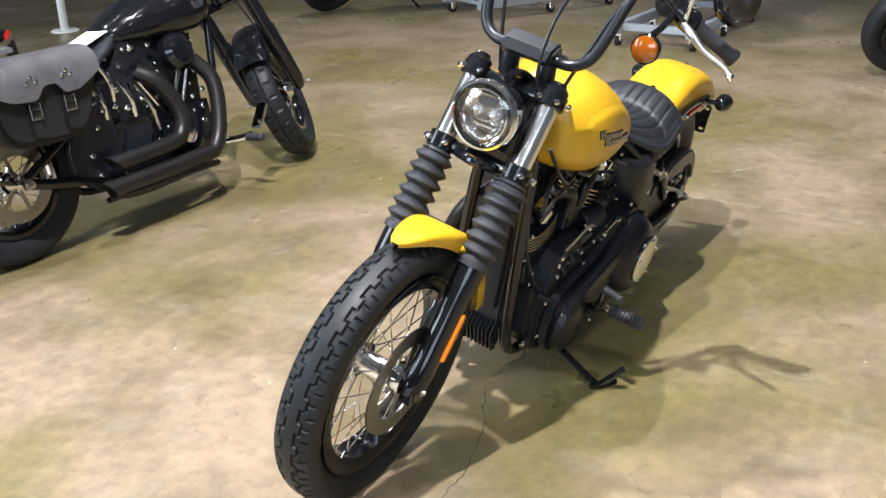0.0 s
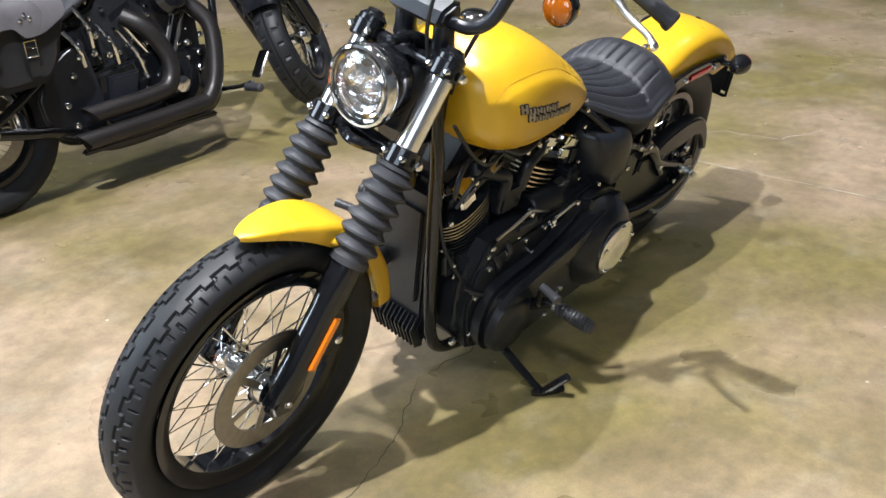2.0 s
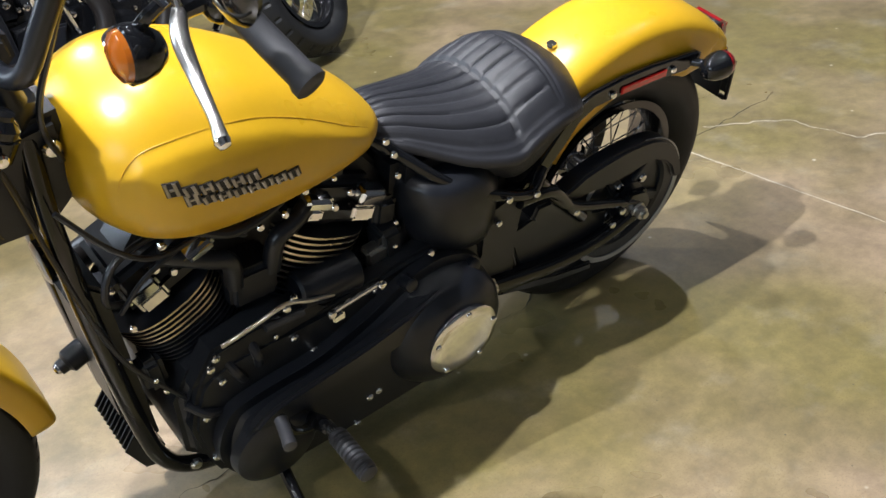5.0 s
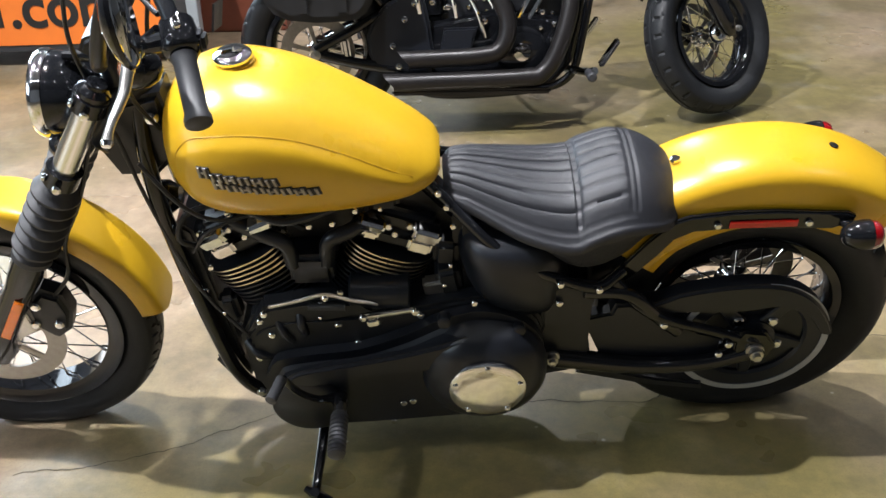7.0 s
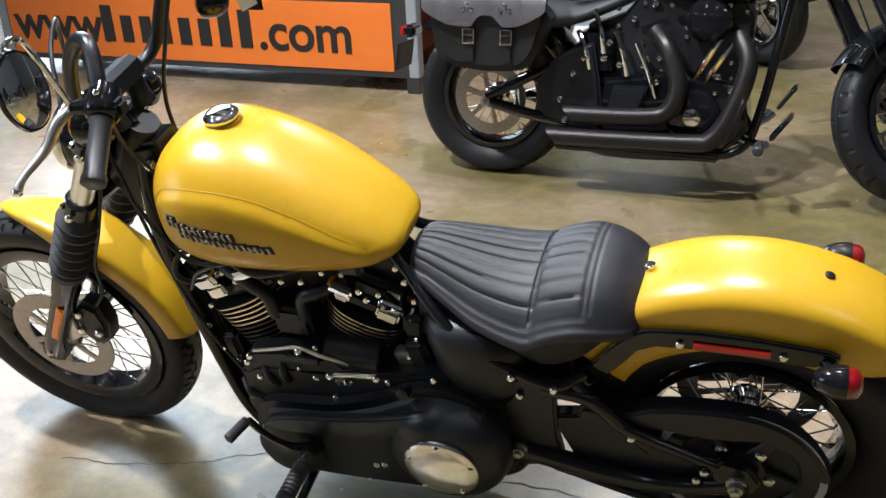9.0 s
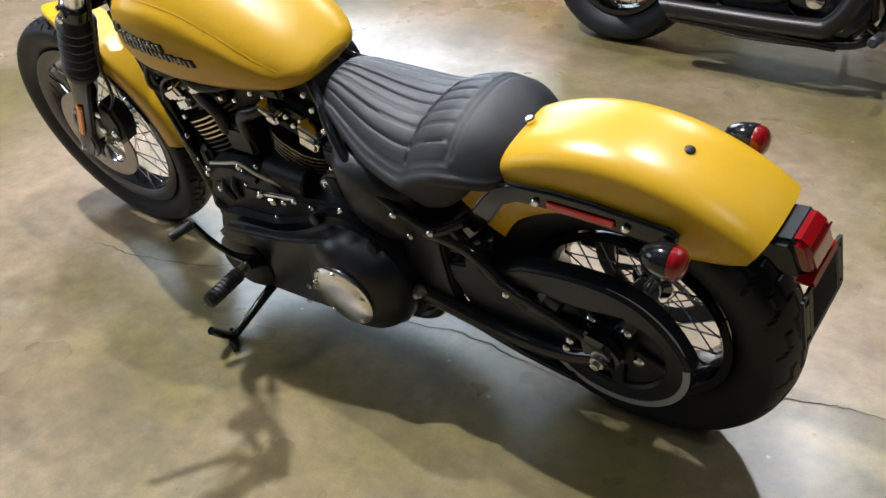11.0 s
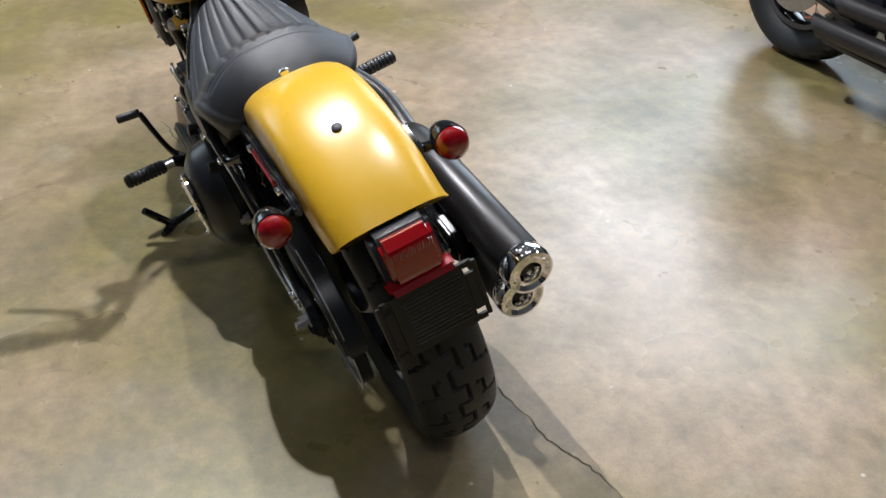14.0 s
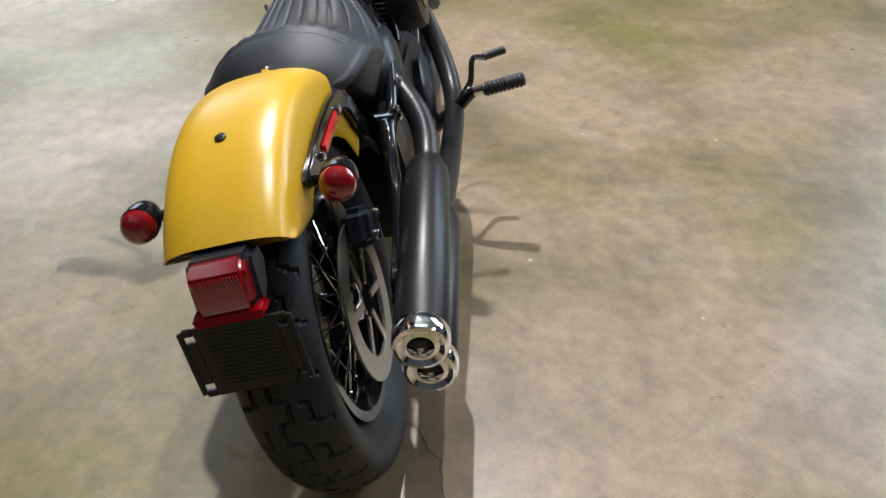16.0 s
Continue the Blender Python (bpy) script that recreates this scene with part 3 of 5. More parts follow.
part("tail_bracket", plate([(-0.225, 0.590), (-0.262, 0.620), (-0.330, 0.555), (-0.338, 0.540), (-0.315, 0.540)], -0.035, 0.035, 0.004), M_SATIN, bike, "black tail lamp bracket")

# front fork, clamps, headlight
for s in (1, -1):
    y = s * 0.102
    leg = part("fork_tube", lathe([(0.0, 0.012), (0.0, 0.024), (0.01, 0.0245), (0.34, 0.0245), (0.34, 0.01)], fork(0.0, y), RAKE, 40), M_POLISHED, bike, "polished upper fork tube")
    prof = [(0.0, 0.030), (0.008, 0.038)]
    for k in range(6):
        b = 0.012 + k * 0.0300
        prof += [(b, 0.033), (b + 0.012, 0.0465), (b + 0.017, 0.0465), (b + 0.027, 0.033)]
    prof += [(0.194, 0.034), (0.200, 0.040), (0.214, 0.040), (0.216, 0.030)]
    part("fork_gaiter", lathe(prof, fork(0.235, y), RAKE, 44), M_GAITER, leg, "ribbed black rubber fork gaiter", angle=28)
    part("fork_slider", lathe([(0.0, 0.026), (0.004, 0.034), (0.06, 0.034), (0.10, 0.030), (0.24, 0.029), (0.272, 0.031), (0.320, 0.026), (0.326, 0.012)], fork(0.444, y), RAKE, 36), M_GLOSS, leg, "gloss black lower fork slider")
    part("fork_cap", lathe([(0.0, 0.030), (0.012, 0.030), (0.018, 0.024), (0.022, 0.019), (0.028, 0.018), (0.03, 0.010)], fork(0.016, y), -RAKE, 32), M_GLOSS, leg, "gloss black fork top cap")
    part("axle_clamp", plate([(1.555, 0.40), (1.590, 0.42), (1.655, 0.325), (1.645, 0.295), (1.605, 0.290), (1.570, 0.330)], y - 0.028, y + 0.012, 0.008, 3), M_GLOSS, leg)
    shared("axle_nut", HEX, leg, aim((1.62, s * 0.116 - 0.008, 0.33), (0, s, 0)))
    back = Vector((-0.64, 0, -0.375)) * 0.012
    a, b = fork(0.555, y) + back, fork(0.675, y) + back
    n = Vector((RAKE.z, 0, -RAKE.x)) * 0.010
    o = [(p.x, p.z) for p in (a - n, a + n, b + n, b - n)]
    part("fork_reflector", plate(o, y - 0.008 + s * 0.0285, y - 0.008 + s * 0.036, 0.003, 2), M_ORANGE, leg, "orange strip reflector")
for s0, name, w, hgt, dep in ((0.016, "top_clamp", 0.150, 0.034, 0.030), (0.198, "lower_clamp", 0.152, 0.038, 0.034)):
    c = fork(s0)
    bm = bmesh.new()
    m = Matrix.Translation(c) @ Vector(RAKE).to_track_quat("Z", "Y").to_matrix().to_4x4()
    for s in (1, -1):
        lathe([(-0.002, 0.030), (0.0, 0.034), (hgt - 0.004, 0.034), (hgt, 0.030)], fork(s0, s * 0.102), RAKE, 32, bm)
        tube([tuple(fork(s0 + hgt * 0.5, s * 0.096)), tuple(fork(s0 + hgt * 0.5, s * 0.05) - Vector((0.012, 0, 0.006))), tuple(fork(s0 + hgt * 0.5, 0) - Vector((0.016, 0, 0.008)))], [0.016, 0.017, 0.020], 10, 4, bm)
    cl = part(name, bm, M_GLOSS, bike, "gloss black fork clamp")
    for s in (1, -1):
        f = Vector((0.86, 0, 0.50))
        for dy in (-0.022, 0.022):
            bolts(cl, [tuple(fork(s0 + hgt * 0.5, s * 0.102 + dy) + f * 0.026)], f, 1.2)
        bolts(cl, [tuple(fork(s0 + hgt * 0.5, s * 0.143))], (0, s, 0), 1.5)
FACE = Vector((1, 0, 0.06)).normalized()
HL = Vector((1.322, -0.008, 0.906))
hl = part("headlight", lathe([(-0.060, 0.012), (-0.056, 0.032), (-0.038, 0.058), (-0.01, 0.074), (0.02, 0.0785), (0.040, 0.0785), (0.044, 0.076), (0.044, 0.070)], HL, FACE, 56, caps=False), M_GLOSS, bike, "gloss black round headlight with chrome rim")
part("bezel", lathe([(0.034, 0.0795), (0.042, 0.0830), (0.052, 0.0825), (0.058, 0.079), (0.059, 0.074), (0.050, 0.071)], HL, FACE, 56, caps=False), M_CHROME, hl, "chrome trim ring")
part("dark_ring", lathe([(0.051, 0.0715), (0.044, 0.066), (0.040, 0.060)], HL, FACE, 48, caps=False), M_GLOSS, hl, "dark ring inside the trim")
part("inner_ring", lathe([(0.040, 0.063), (0.052, 0.060), (0.055, 0.056), (0.050, 0.051), (0.030, 0.046)], HL, FACE, 48, caps=False), M_CHROME, hl, "bright inner ring")
part("reflector_bowl", lathe([(0.034, 0.050), (0.022, 0.040), (0.010, 0.020), (0.006, 0.004)], HL, FACE, 20), M_CHROME, hl, "faceted chrome reflector", angle=5)
for dy, dz, w, h in ((0, 0.030, 0.050, 0.016), (-0.024, 0.006, 0.026, 0.020), (0.024, 0.006, 0.026, 0.020), (0, -0.018, 0.058, 0.014), (0, -0.036, 0.036, 0.012)):
    part("reflector_facet", block(0.016, w, h, Matrix.Translation(HL + Vector((0.034, dy, dz))) @ Euler((0, radians(-20 if dz > 0 else 18), radians(dy * 900))).to_matrix().to_4x4(), 0.004, 2), M_CHROME, hl, "bright reflector segment")
for dy in (-0.020, 0.020):
    part("projector", lathe([(0.030, 0.014), (0.044, 0.0125), (0.050, 0.010), (0.053, 0.005), (0.054, 0.001)], HL + Vector((0, dy, 0.006)), FACE, 24), M_POLISHED, hl, "clear lamp projector")
part("cover_glass", lathe([(0.050, 0.072), (0.062, 0.055), (0.067, 0.032), (0.069, 0.002)], HL, FACE, 40), M_GLASS, hl, "clear headlight glass").visible_shadow = False
part("headlight_bracket", tube([(1.20, 0.02, 0.955), (1.25, 0.0, 0.985), (1.315, 0.0, 0.992)], [0.014, 0.013, 0.010], 10), M_GLOSS, bike, "black headlight bracket")
part("lower_bracket", tube([tuple(fork(0.225, 0.05)), (1.385, 0, 0.800), tuple(fork(0.225, -0.05))], 0.012, 10), M_GLOSS, bike)

# handlebar, controls, mirrors
for s in (1, -1):
    part("riser", lathe([(0.0, 0.026), (0.02, 0.022), (0.055, 0.021), (0.06, 0.018)], (1.212, s * 0.048, 0.968), (0.15, 0, 1), 28), M_SATIN, bike, "satin black handlebar riser")
bar = [(1.222, 0.0, 1.034), (1.222, 0.06, 1.034), (1.214, 0.105, 1.036), (1.202, 0.138, 1.062), (1.182, 0.155, 1.12), (1.150, 0.166, 1.19), (1.110, 0.176, 1.235), (1.070, 0.198, 1.243), (1.042, 0.235, 1.213), (1.020, 0.285, 1.168), (0.990, 0.380, 1.115)]
bm = tube([(x, -y, z) for x, y, z in reversed(bar[1:])] + bar, 0.0135, 16, 6)
part("handlebar", bm, M_SATIN, bike, "satin black mini ape handlebar")
part("gauge", plate([(1.190, 1.036), (1.196, 1.066), (1.215, 1.072), (1.250, 1.058), (1.262, 1.036), (1.245, 1.022), (1.205, 1.022)], -0.066, 0.066, 0.008, 3), M_SATIN, bike, "satin black riser clamp gauge")
for s in (1, -1):
    gi, go = Vector((1.016, s * 0.292, 1.161)), Vector((0.985, s * 0.400, 1.108))
    d = (go - gi).normalized()
    part("grip", lathe([(0.0, 0.016), (0.004, 0.021), (0.012, 0.0175), (0.100, 0.0175), (0.108, 0.0205), (0.117, 0.0205), (0.120, 0.016)], gi, d, 28), M_GAITER, bike, "black rubber handgrip")
    hs = part("switch_housing", lathe([(-0.062, 0.018), (-0.058, 0.026), (-0.035, 0.029), (-0.012, 0.030), (-0.004, 0.026), (0.0, 0.019)], gi, d, 28), M_GLOSS, bike, "gloss black switch housing")
    part("switch_cluster", block(0.026, 0.030, 0.030, Matrix.Translation(gi - d * 0.030 + Vector((-0.026, 0, -0.004))), 0.006, 2), M_SATIN, hs)
    bolts(hs, [tuple(gi - d * 0.02 + Vector((0.0, 0, 0.030)))], (0, 0, 1), 1.0)
    pv = gi + Vector((0.060, -s * 0.012, 0.010))
    part("lever_perch", tube([tuple(gi - d * 0.03), tuple(pv)], [0.018, 0.012], 10, 3), M_GLOSS, hs)
    lv = [tuple(pv), tuple(pv + Vector((0.016, s * 0.030, -0.012))), tuple(pv + Vector((0.022, s * 0.070, -0.036))), (1.108, s * 0.404, 1.120), (1.112, s * 0.424, 1.108)]
    part("lever", tube(lv, [0.0085, 0.0105, 0.0085, 0.0065, 0.0085], 12, 5), M_STEEL, bike, "polished aluminium hand lever")
    part("lever_end", lathe([(-0.008, 0.002), (-0.006, 0.007), (0.0, 0.0095), (0.006, 0.007), (0.008, 0.002)], (1.112, s * 0.426, 1.106), (0, s, -0.5), 16), M_CHROME, bike)
    mr = Vector((1.060, s * 0.372, 1.262))
    face = Vector((-1.0, -s * 0.04, 0.10)).normalized()
    ms = part("mirror", tube([tuple(pv), tuple(pv + Vector((0.01, s * 0.004, 0.05))), tuple(pv + Vector((0.022, s * 0.015, 0.120))), (1.092, s * 0.318, 1.318), (1.085, s * 0.350, 1.322), (1.078, s * 0.366, 1.285)], [0.006, 0.005, 0.005, 0.005, 0.005, 0.006], 10, 6), M_CHROME, bike, "chrome-stemmed oval rear-view mirror")
    bm = lathe([(0.0, 0.056), (-0.006, 0.058), (-0.014, 0.052), (-0.024, 0.034), (-0.028, 0.006)], (0, 0, 0), (0, 0, 1), 40)
    bm.transform(Matrix.Translation(mr) @ face.to_track_quat("Z", "Y").to_matrix().to_4x4() @ Matrix.Diagonal((0.90, 1.14, 1, 1)))
    part("mirror_shell", bm, M_GLOSS, ms, "gloss black mirror back")
    bm = lathe([(0.0, 0.053), (0.0015, 0.050), (0.002, 0.001)], (0, 0, 0), (0, 0, 1), 40)
    bm.transform(Matrix.Translation(mr) @ face.to_track_quat("Z", "Y").to_matrix().to_4x4() @ Matrix.Diagonal((0.90, 1.14, 1, 1)))
    part("mirror_glass", bm, M_MIRROR, ms, "reflecting mirror glass")
    fs = part("front_turn_signal", lathe([(-0.040, 0.006), (-0.034, 0.019), (-0.020, 0.029), (0.0, 0.0345), (0.010, 0.0345), (0.012, 0.032)], (1.112, s * 0.226, 1.101), (1, 0, 0.05), 36), M_GLOSS, bike, "gloss black front turn signal")
    part("lens", lathe([(0.010, 0.032), (0.018, 0.029), (0.025, 0.017), (0.027, 0.002)], (1.112, s * 0.226, 1.101), (1, 0, 0.05), 32), M_AMBER, fs, "amber domed lens")
    part("stalk", tube([(1.100, s * 0.226, 1.132), (1.092, s * 0.238, 1.150), (1.058, s * 0.248, 1.180)], 0.008, 10, 4), M_GLOSS, fs)
CABLES = [
    ([(1.092, 0.285, 1.182), (1.135, 0.215, 1.235), (1.185, 0.125, 1.245), (1.245, 0.065, 1.180), (1.275, 0.050, 1.060), (1.262, 0.055, 0.960), (1.235, 0.070, 0.850), (1.205, 0.085, 0.70), (1.150, 0.10, 0.50), (1.06, 0.12, 0.36)], 0.0042),
    ([(1.262, 0.062, 0.93), (1.292, 0.075, 0.84), (1.340, 0.085, 0.72), (1.395, 0.080, 0.62), (1.420, 0.075, 0.52), (1.478, 0.080, 0.45)], 0.0045),
    ([(1.055, 0.24, 1.20), (1.12, 0.16, 1.20), (1.17, 0.11, 1.05), (1.185, 0.08, 0.95), (1.16, 0.05, 0.86)], 0.0045),
    ([(1.055, -0.24, 1.20), (1.12, -0.16, 1.20), (1.17, -0.11, 1.05), (1.185, -0.08, 0.95), (1.16, -0.05, 0.86)], 0.0045),
    ([(1.20, 0.10, 0.82), (1.14, 0.12, 0.74), (1.08, 0.125, 0.70), (1.00, 0.11, 0.700), (0.92, 0.09, 0.71)], 0.0045),
    ([(1.14, 0.105, 0.60), (1.10, 0.115, 0.66), (1.03, 0.115, 0.695), (0.95, 0.10, 0.70)], 0.004),
]
for pts, r in CABLES:
    part("cable", tube(pts, r, 8, 8), M_SATIN, bike, "black sheathed control cable")
tag = thing("key_tag", pose(0, -0.022, 0, 0, 0, HEADING) @ pose(0, 0, 0, -LEAN_SIDE) @ pose(1.015, -0.25, 1.155) @ pose(0, 0, 0, LEAN_SIDE), "black key fob and white card tag hanging from the handlebar", "key tag")
part("ring", tube([(0, 0, 0.03), (0.004, 0, 0.01), (0, 0, -0.01)], 0.0012, 6, 4), M_STEEL, tag)
part("fob", plate([(-0.018, -0.075), (0.016, -0.075), (0.020, -0.03), (0.004, -0.008), (-0.012, -0.018)], -0.005, 0.005, 0.003), M_SATIN, tag, "black key fob")
part("card", block(0.040, 0.0012, 0.052, pose(0.016, 0.010, -0.045, 0, 25), 0), M_PAPER, tag, "white card tag")

# frame
FRAME_TUBES = [
    ([(1.195, 0.03, 0.90), (1.198, 0.055, 0.80), (1.192, 0.072, 0.70), (1.170, 0.080, 0.52), (1.136, 0.086, 0.30), (1.114, 0.088, 0.215), (1.080, 0.090, 0.165), (1.02, 0.094, 0.140), (0.90, 0.100, 0.130), (0.60, 0.100, 0.135), (0.47, 0.100, 0.17), (0.42, 0.105, 0.28), (0.40, 0.115, 0.40), (0.37, 0.130, 0.49)], 0.0165),
    ([(1.17, 0.02, 0.84), (0.95, 0.035, 0.75), (0.72, 0.045, 0.735), (0.655, 0.066, 0.700), (0.612, 0.098, 0.668), (0.560, 0.130, 0.624), (0.501, 0.150, 0.583), (0.422, 0.156, 0.542), (0.343, 0.152, 0.512), (0.29, 0.125, 0.53)], 0.0115),
    ([(0.37, 0.150, 0.50), (0.28, 0.148, 0.485), (0.21, 0.145, 0.41), (0.165, 0.142, 0.365)], 0.015),
]
for pts, r in FRAME_TUBES:
    for s in (1, -1):
        part("frame_tube", tube([(x, s * y, z) for x, y, z in pts], r, 14, 6), M_GLOSS, bike, "gloss black frame tube")
part("steering_head", lathe([(0.0, 0.034), (0.01, 0.040), (0.17, 0.040), (0.18, 0.034)], (1.192, 0, 0.955), RAKE, 32), M_SATIN, bike, "black steering head")
part("neck_gusset", plate([(1.235, 0.915), (1.150, 0.930), (1.135, 0.80), (1.190, 0.745), (1.262, 0.745), (1.285, 0.80)], -0.045, 0.045, 0.012, 3), M_SATIN, bike, "black neck casting")
bolts(bike, [(1.171, 0.046, 0.885)], (0, 1, 0), 2.2)
for s in (1, -1):
    bolts(bike, [(0.422, s * 0.172, 0.545), (0.343, s * 0.166, 0.520), (0.418, s * 0.150, 0.470)], (0, s, 0), 1.3)

# radiator and oil cooler in front of the engine
rad = part("radiator_shroud", plate([(1.165, 0.64), (1.184, 0.62), (1.138, 0.245), (1.118, 0.235), (1.100, 0.245), (1.145, 0.62)], -0.068, 0.068, 0.006, 2), M_SATIN, bike, "black regulator cover between the down tubes")
part("cooling_core", plate([(1.172, 0.58), (1.187, 0.575), (1.156, 0.31), (1.143, 0.31)], -0.052, 0.052, 0.003), M_MATTE, rad)
oc = part("oil_cooler", plate([(1.140, 0.262), (1.155, 0.235), (1.128, 0.175), (1.100, 0.165), (1.090, 0.190), (1.115, 0.255)], -0.066, 0.066, 0.012, 3), M_SATIN, bike, "finned black oil cooler")
for k in range(11):
    part("fin", plate([(1.145, 0.268), (1.166, 0.234), (1.134, 0.166), (1.104, 0.158), (1.110, 0.200)], -0.062 + k * 0.0124 - 0.0016, -0.062 + k * 0.0124 + 0.0016, 0.0006, 1), M_MATTE, oc)
sensor = part("pressure_sensor", lathe([(0.0, 0.016), (0.006, 0.022), (0.040, 0.022), (0.046, 0.014), (0.058, 0.013), (0.060, 0.006)], (1.157, -0.05, 0.401), (0.9, 0.1, -0.3), 24), M_SATIN, bike, "small black sensor housing with a chrome bolt")
bolts(sensor, [(1.211, -0.045, 0.383)], (0.9, 0.1, -0.3), 1.6)
hn = part("horn", lathe([(-0.02, 0.018), (0.0, 0.034), (0.018, 0.036), (0.022, 0.028)], (1.19, 0.0, 0.66), (1, 0, -0.1), 28), M_GLOSS, bike, "black horn with chrome face")

# engine
crank = part("crankcase", plate([(1.055, 0.42), (1.085, 0.36), (1.075, 0.22), (1.02, 0.16), (0.92, 0.135), (0.60, 0.135), (0.47, 0.17), (0.44, 0.30), (0.47, 0.42), (0.60, 0.45), (0.70, 0.46), (0.98, 0.46)], -0.125, 0.125, 0.015, 3), M_MATTE, bike, "black engine and gearbox case")
for nm, base, lean, xs in (("front_cylinder", Vector((0.985, 0, 0.415)), 25, 1), ("rear_cylinder", Vector((0.815, 0, 0.415)), -22, -1)):
    m = Matrix.Translation(base) @ Euler((0, radians(lean), 0)).to_matrix().to_4x4()
    bm = lathe([(0.0, 0.058), (0.20, 0.058)], (0, 0, 0), (0, 0, 1), 40)
    bm.transform(m)
    cyl = part(nm, bm, M_MATTE, bike, "black finned engine cylinder")
    n = 12
    for k in range(n):
        h = 0.016 + k * 0.0125
        w = 0.190 + 0.018 * (k / n)
        f = bmesh.new()
        o = [(w / 2 * math.copysign(abs(math.cos(a)) ** 0.78, math.cos(a)), w / 2 * math.copysign(abs(math.sin(a)) ** 0.78, math.sin(a))) for a in [2 * math.pi * j / 56 for j in range(56)]]
        lo = [(x, y * 0.98, h) for x, y in o]
        hi = [(x, y * 0.98, h + 0.0042) for x, y in o]
        grid(f, [lo, hi], True, True)
        if k >= n - 5:
            for face in f.faces:
                if len(face.verts) == 4 and face.calc_center_median().y > 0.02:
                    face.material_index = 1
        f.transform(m)
        part("fin", f, [M_SATIN, M_FINEDGE], cyl, "black cooling fin with machined edge" if k >= n - 5 else "", angle=20)
    mid = -0.034 if xs > 0 else 0.006
    hd = part("cylinder_head", block(0.170, 0.160, 0.050, m @ pose(mid, 0, 0.190), 0.016, 3), M_SATIN, bike, "black cylinder head")
    rb = part("rocker_cover", block(0.165, 0.150, 0.052, m @ pose(mid, 0.0, 0.232), 0.016, 3), M_SATIN, bike, "black rocker cover with chrome caps")
    inner, outer = (-0.085, 0.017) if xs > 0 else (0.061, -0.049)
    part("chrome_cap", block(0.056, 0.036, 0.034, m @ pose(outer, 0.090, 0.238, -8), 0.007, 3), M_CHROME, rb, "chrome rocker end cap")
    part("chrome_skirt", block(0.050, 0.030, 0.030, m @ pose(outer - xs * 0.003, 0.086, 0.202, 6), 0.006, 3), M_CHROME, rb, "chrome skirt below the end cap")
    part("chrome_strip", block(0.054, 0.034, 0.024, m @ pose(inner, 0.090, 0.228, -10), 0.006, 2), M_CHROME, rb, "chrome rocker strip")
    part("chrome_fillet", block(0.034, 0.028, 0.022, m @ pose(inner + xs * 0.006, 0.084, 0.200, 8), 0.006, 2), M_CHROME, rb)
    bolts(rb, [tuple(m @ Vector((outer - xs * 0.034, 0.080, 0.236))), tuple(m @ Vector((inner + xs * 0.036, 0.080, 0.222))), tuple(m @ Vector((mid, 0.078, 0.205)))], (0, 1, 0.2), 1.2)
    for dx in (-0.02, 0.03):
        part("pushrod_tube", tube([tuple(m @ Vector((dx, -0.085, 0.20))), (0.88 + dx, -0.10, 0.40)], 0.011, 12, 2), M_GLOSS, cyl)
part("manifold", plate([(1.10, 0.40), (1.12, 0.62), (1.05, 0.72), (0.70, 0.72), (0.62, 0.62), (0.60, 0.40)], -0.045, 0.045, 0.01), M_MATTE, bike, "black engine top end and manifold")
part("intake", block(0.088, 0.080, 0.078, pose(0.916, 0.070, 0.540), 0.010, 3), M_SATIN, bike, "black ignition module between the cylinders")
part("intake_duct", tube([(1.060, 0.075, 0.655), (0.995, 0.098, 0.632), (0.958, 0.104, 0.612), (0.950, 0.10, 0.555)], 0.016, 12), M_SATIN, bike)
part("intake_duct", tube([(0.780, 0.075, 0.655), (0.829, 0.098, 0.637), (0.872, 0.104, 0.617), (0.882, 0.10, 0.555)], 0.016, 12), M_SATIN, bike)
part("spark_lead", tube([(1.12, 0.09, 0.60), (1.16, 0.11, 0.64), (1.13, 0.10, 0.70), (1.02, 0.08, 0.70), (0.92, 0.09, 0.64)], 0.006, 8), M_SATIN, bike, "black spark plug lead")
ac = part("air_cleaner", lathe([(0.0, 0.060), (0.005, 0.088), (0.055, 0.092), (0.070, 0.086), (0.074, 0.06), (0.075, 0.004)], (0.865, -0.125, 0.585), (0, -1, 0), 48), M_SATIN, bike, "round satin black air cleaner")
part("air_cleaner_ring", lathe([(0.072, 0.050), (0.078, 0.048), (0.080, 0.004)], (0.865, -0.125, 0.585), (0, -1, 0), 36), M_GLOSS, ac)
part("cam_cover", lathe([(0.0, 0.095), (0.018, 0.095), (0.026, 0.082), (0.028, 0.004)], (0.905, -0.125, 0.315), (0, -1, 0), 44), M_SATIN, bike, "satin black cam cover")

# primary drive side
base_o = [(1.032, 0.300), (1.005, 0.345), (0.930, 0.362), (0.830, 0.374), (0.735, 0.412), (0.650, 0.458), (0.570, 0.474), (0.490, 0.440), (0.450, 0.375), (0.448, 0.290), (0.485, 0.205), (0.560, 0.165), (0.700, 0.150), (0.860, 0.140), (0.970, 0.146), (1.022, 0.190), (1.040, 0.250)]
pc = part("primary_cover", plate(base_o, 0.118, 0.202, 0.030, 5, smooth=3), M_SATIN, bike, "satin black primary drive cover")
part("inner_case", plate([(1.070, 0.300), (1.050, 0.400), (1.000, 0.432), (0.930, 0.440), (0.800, 0.445), (0.700, 0.462), (0.570, 0.485), (0.480, 0.455), (0.440, 0.380), (0.440, 0.280), (0.480, 0.190), (0.700, 0.140), (0.980, 0.140), (1.040, 0.190)], 0.10, 0.146, 0.008, 2, smooth=2), M_MATTE, pc, "black inner case edge")
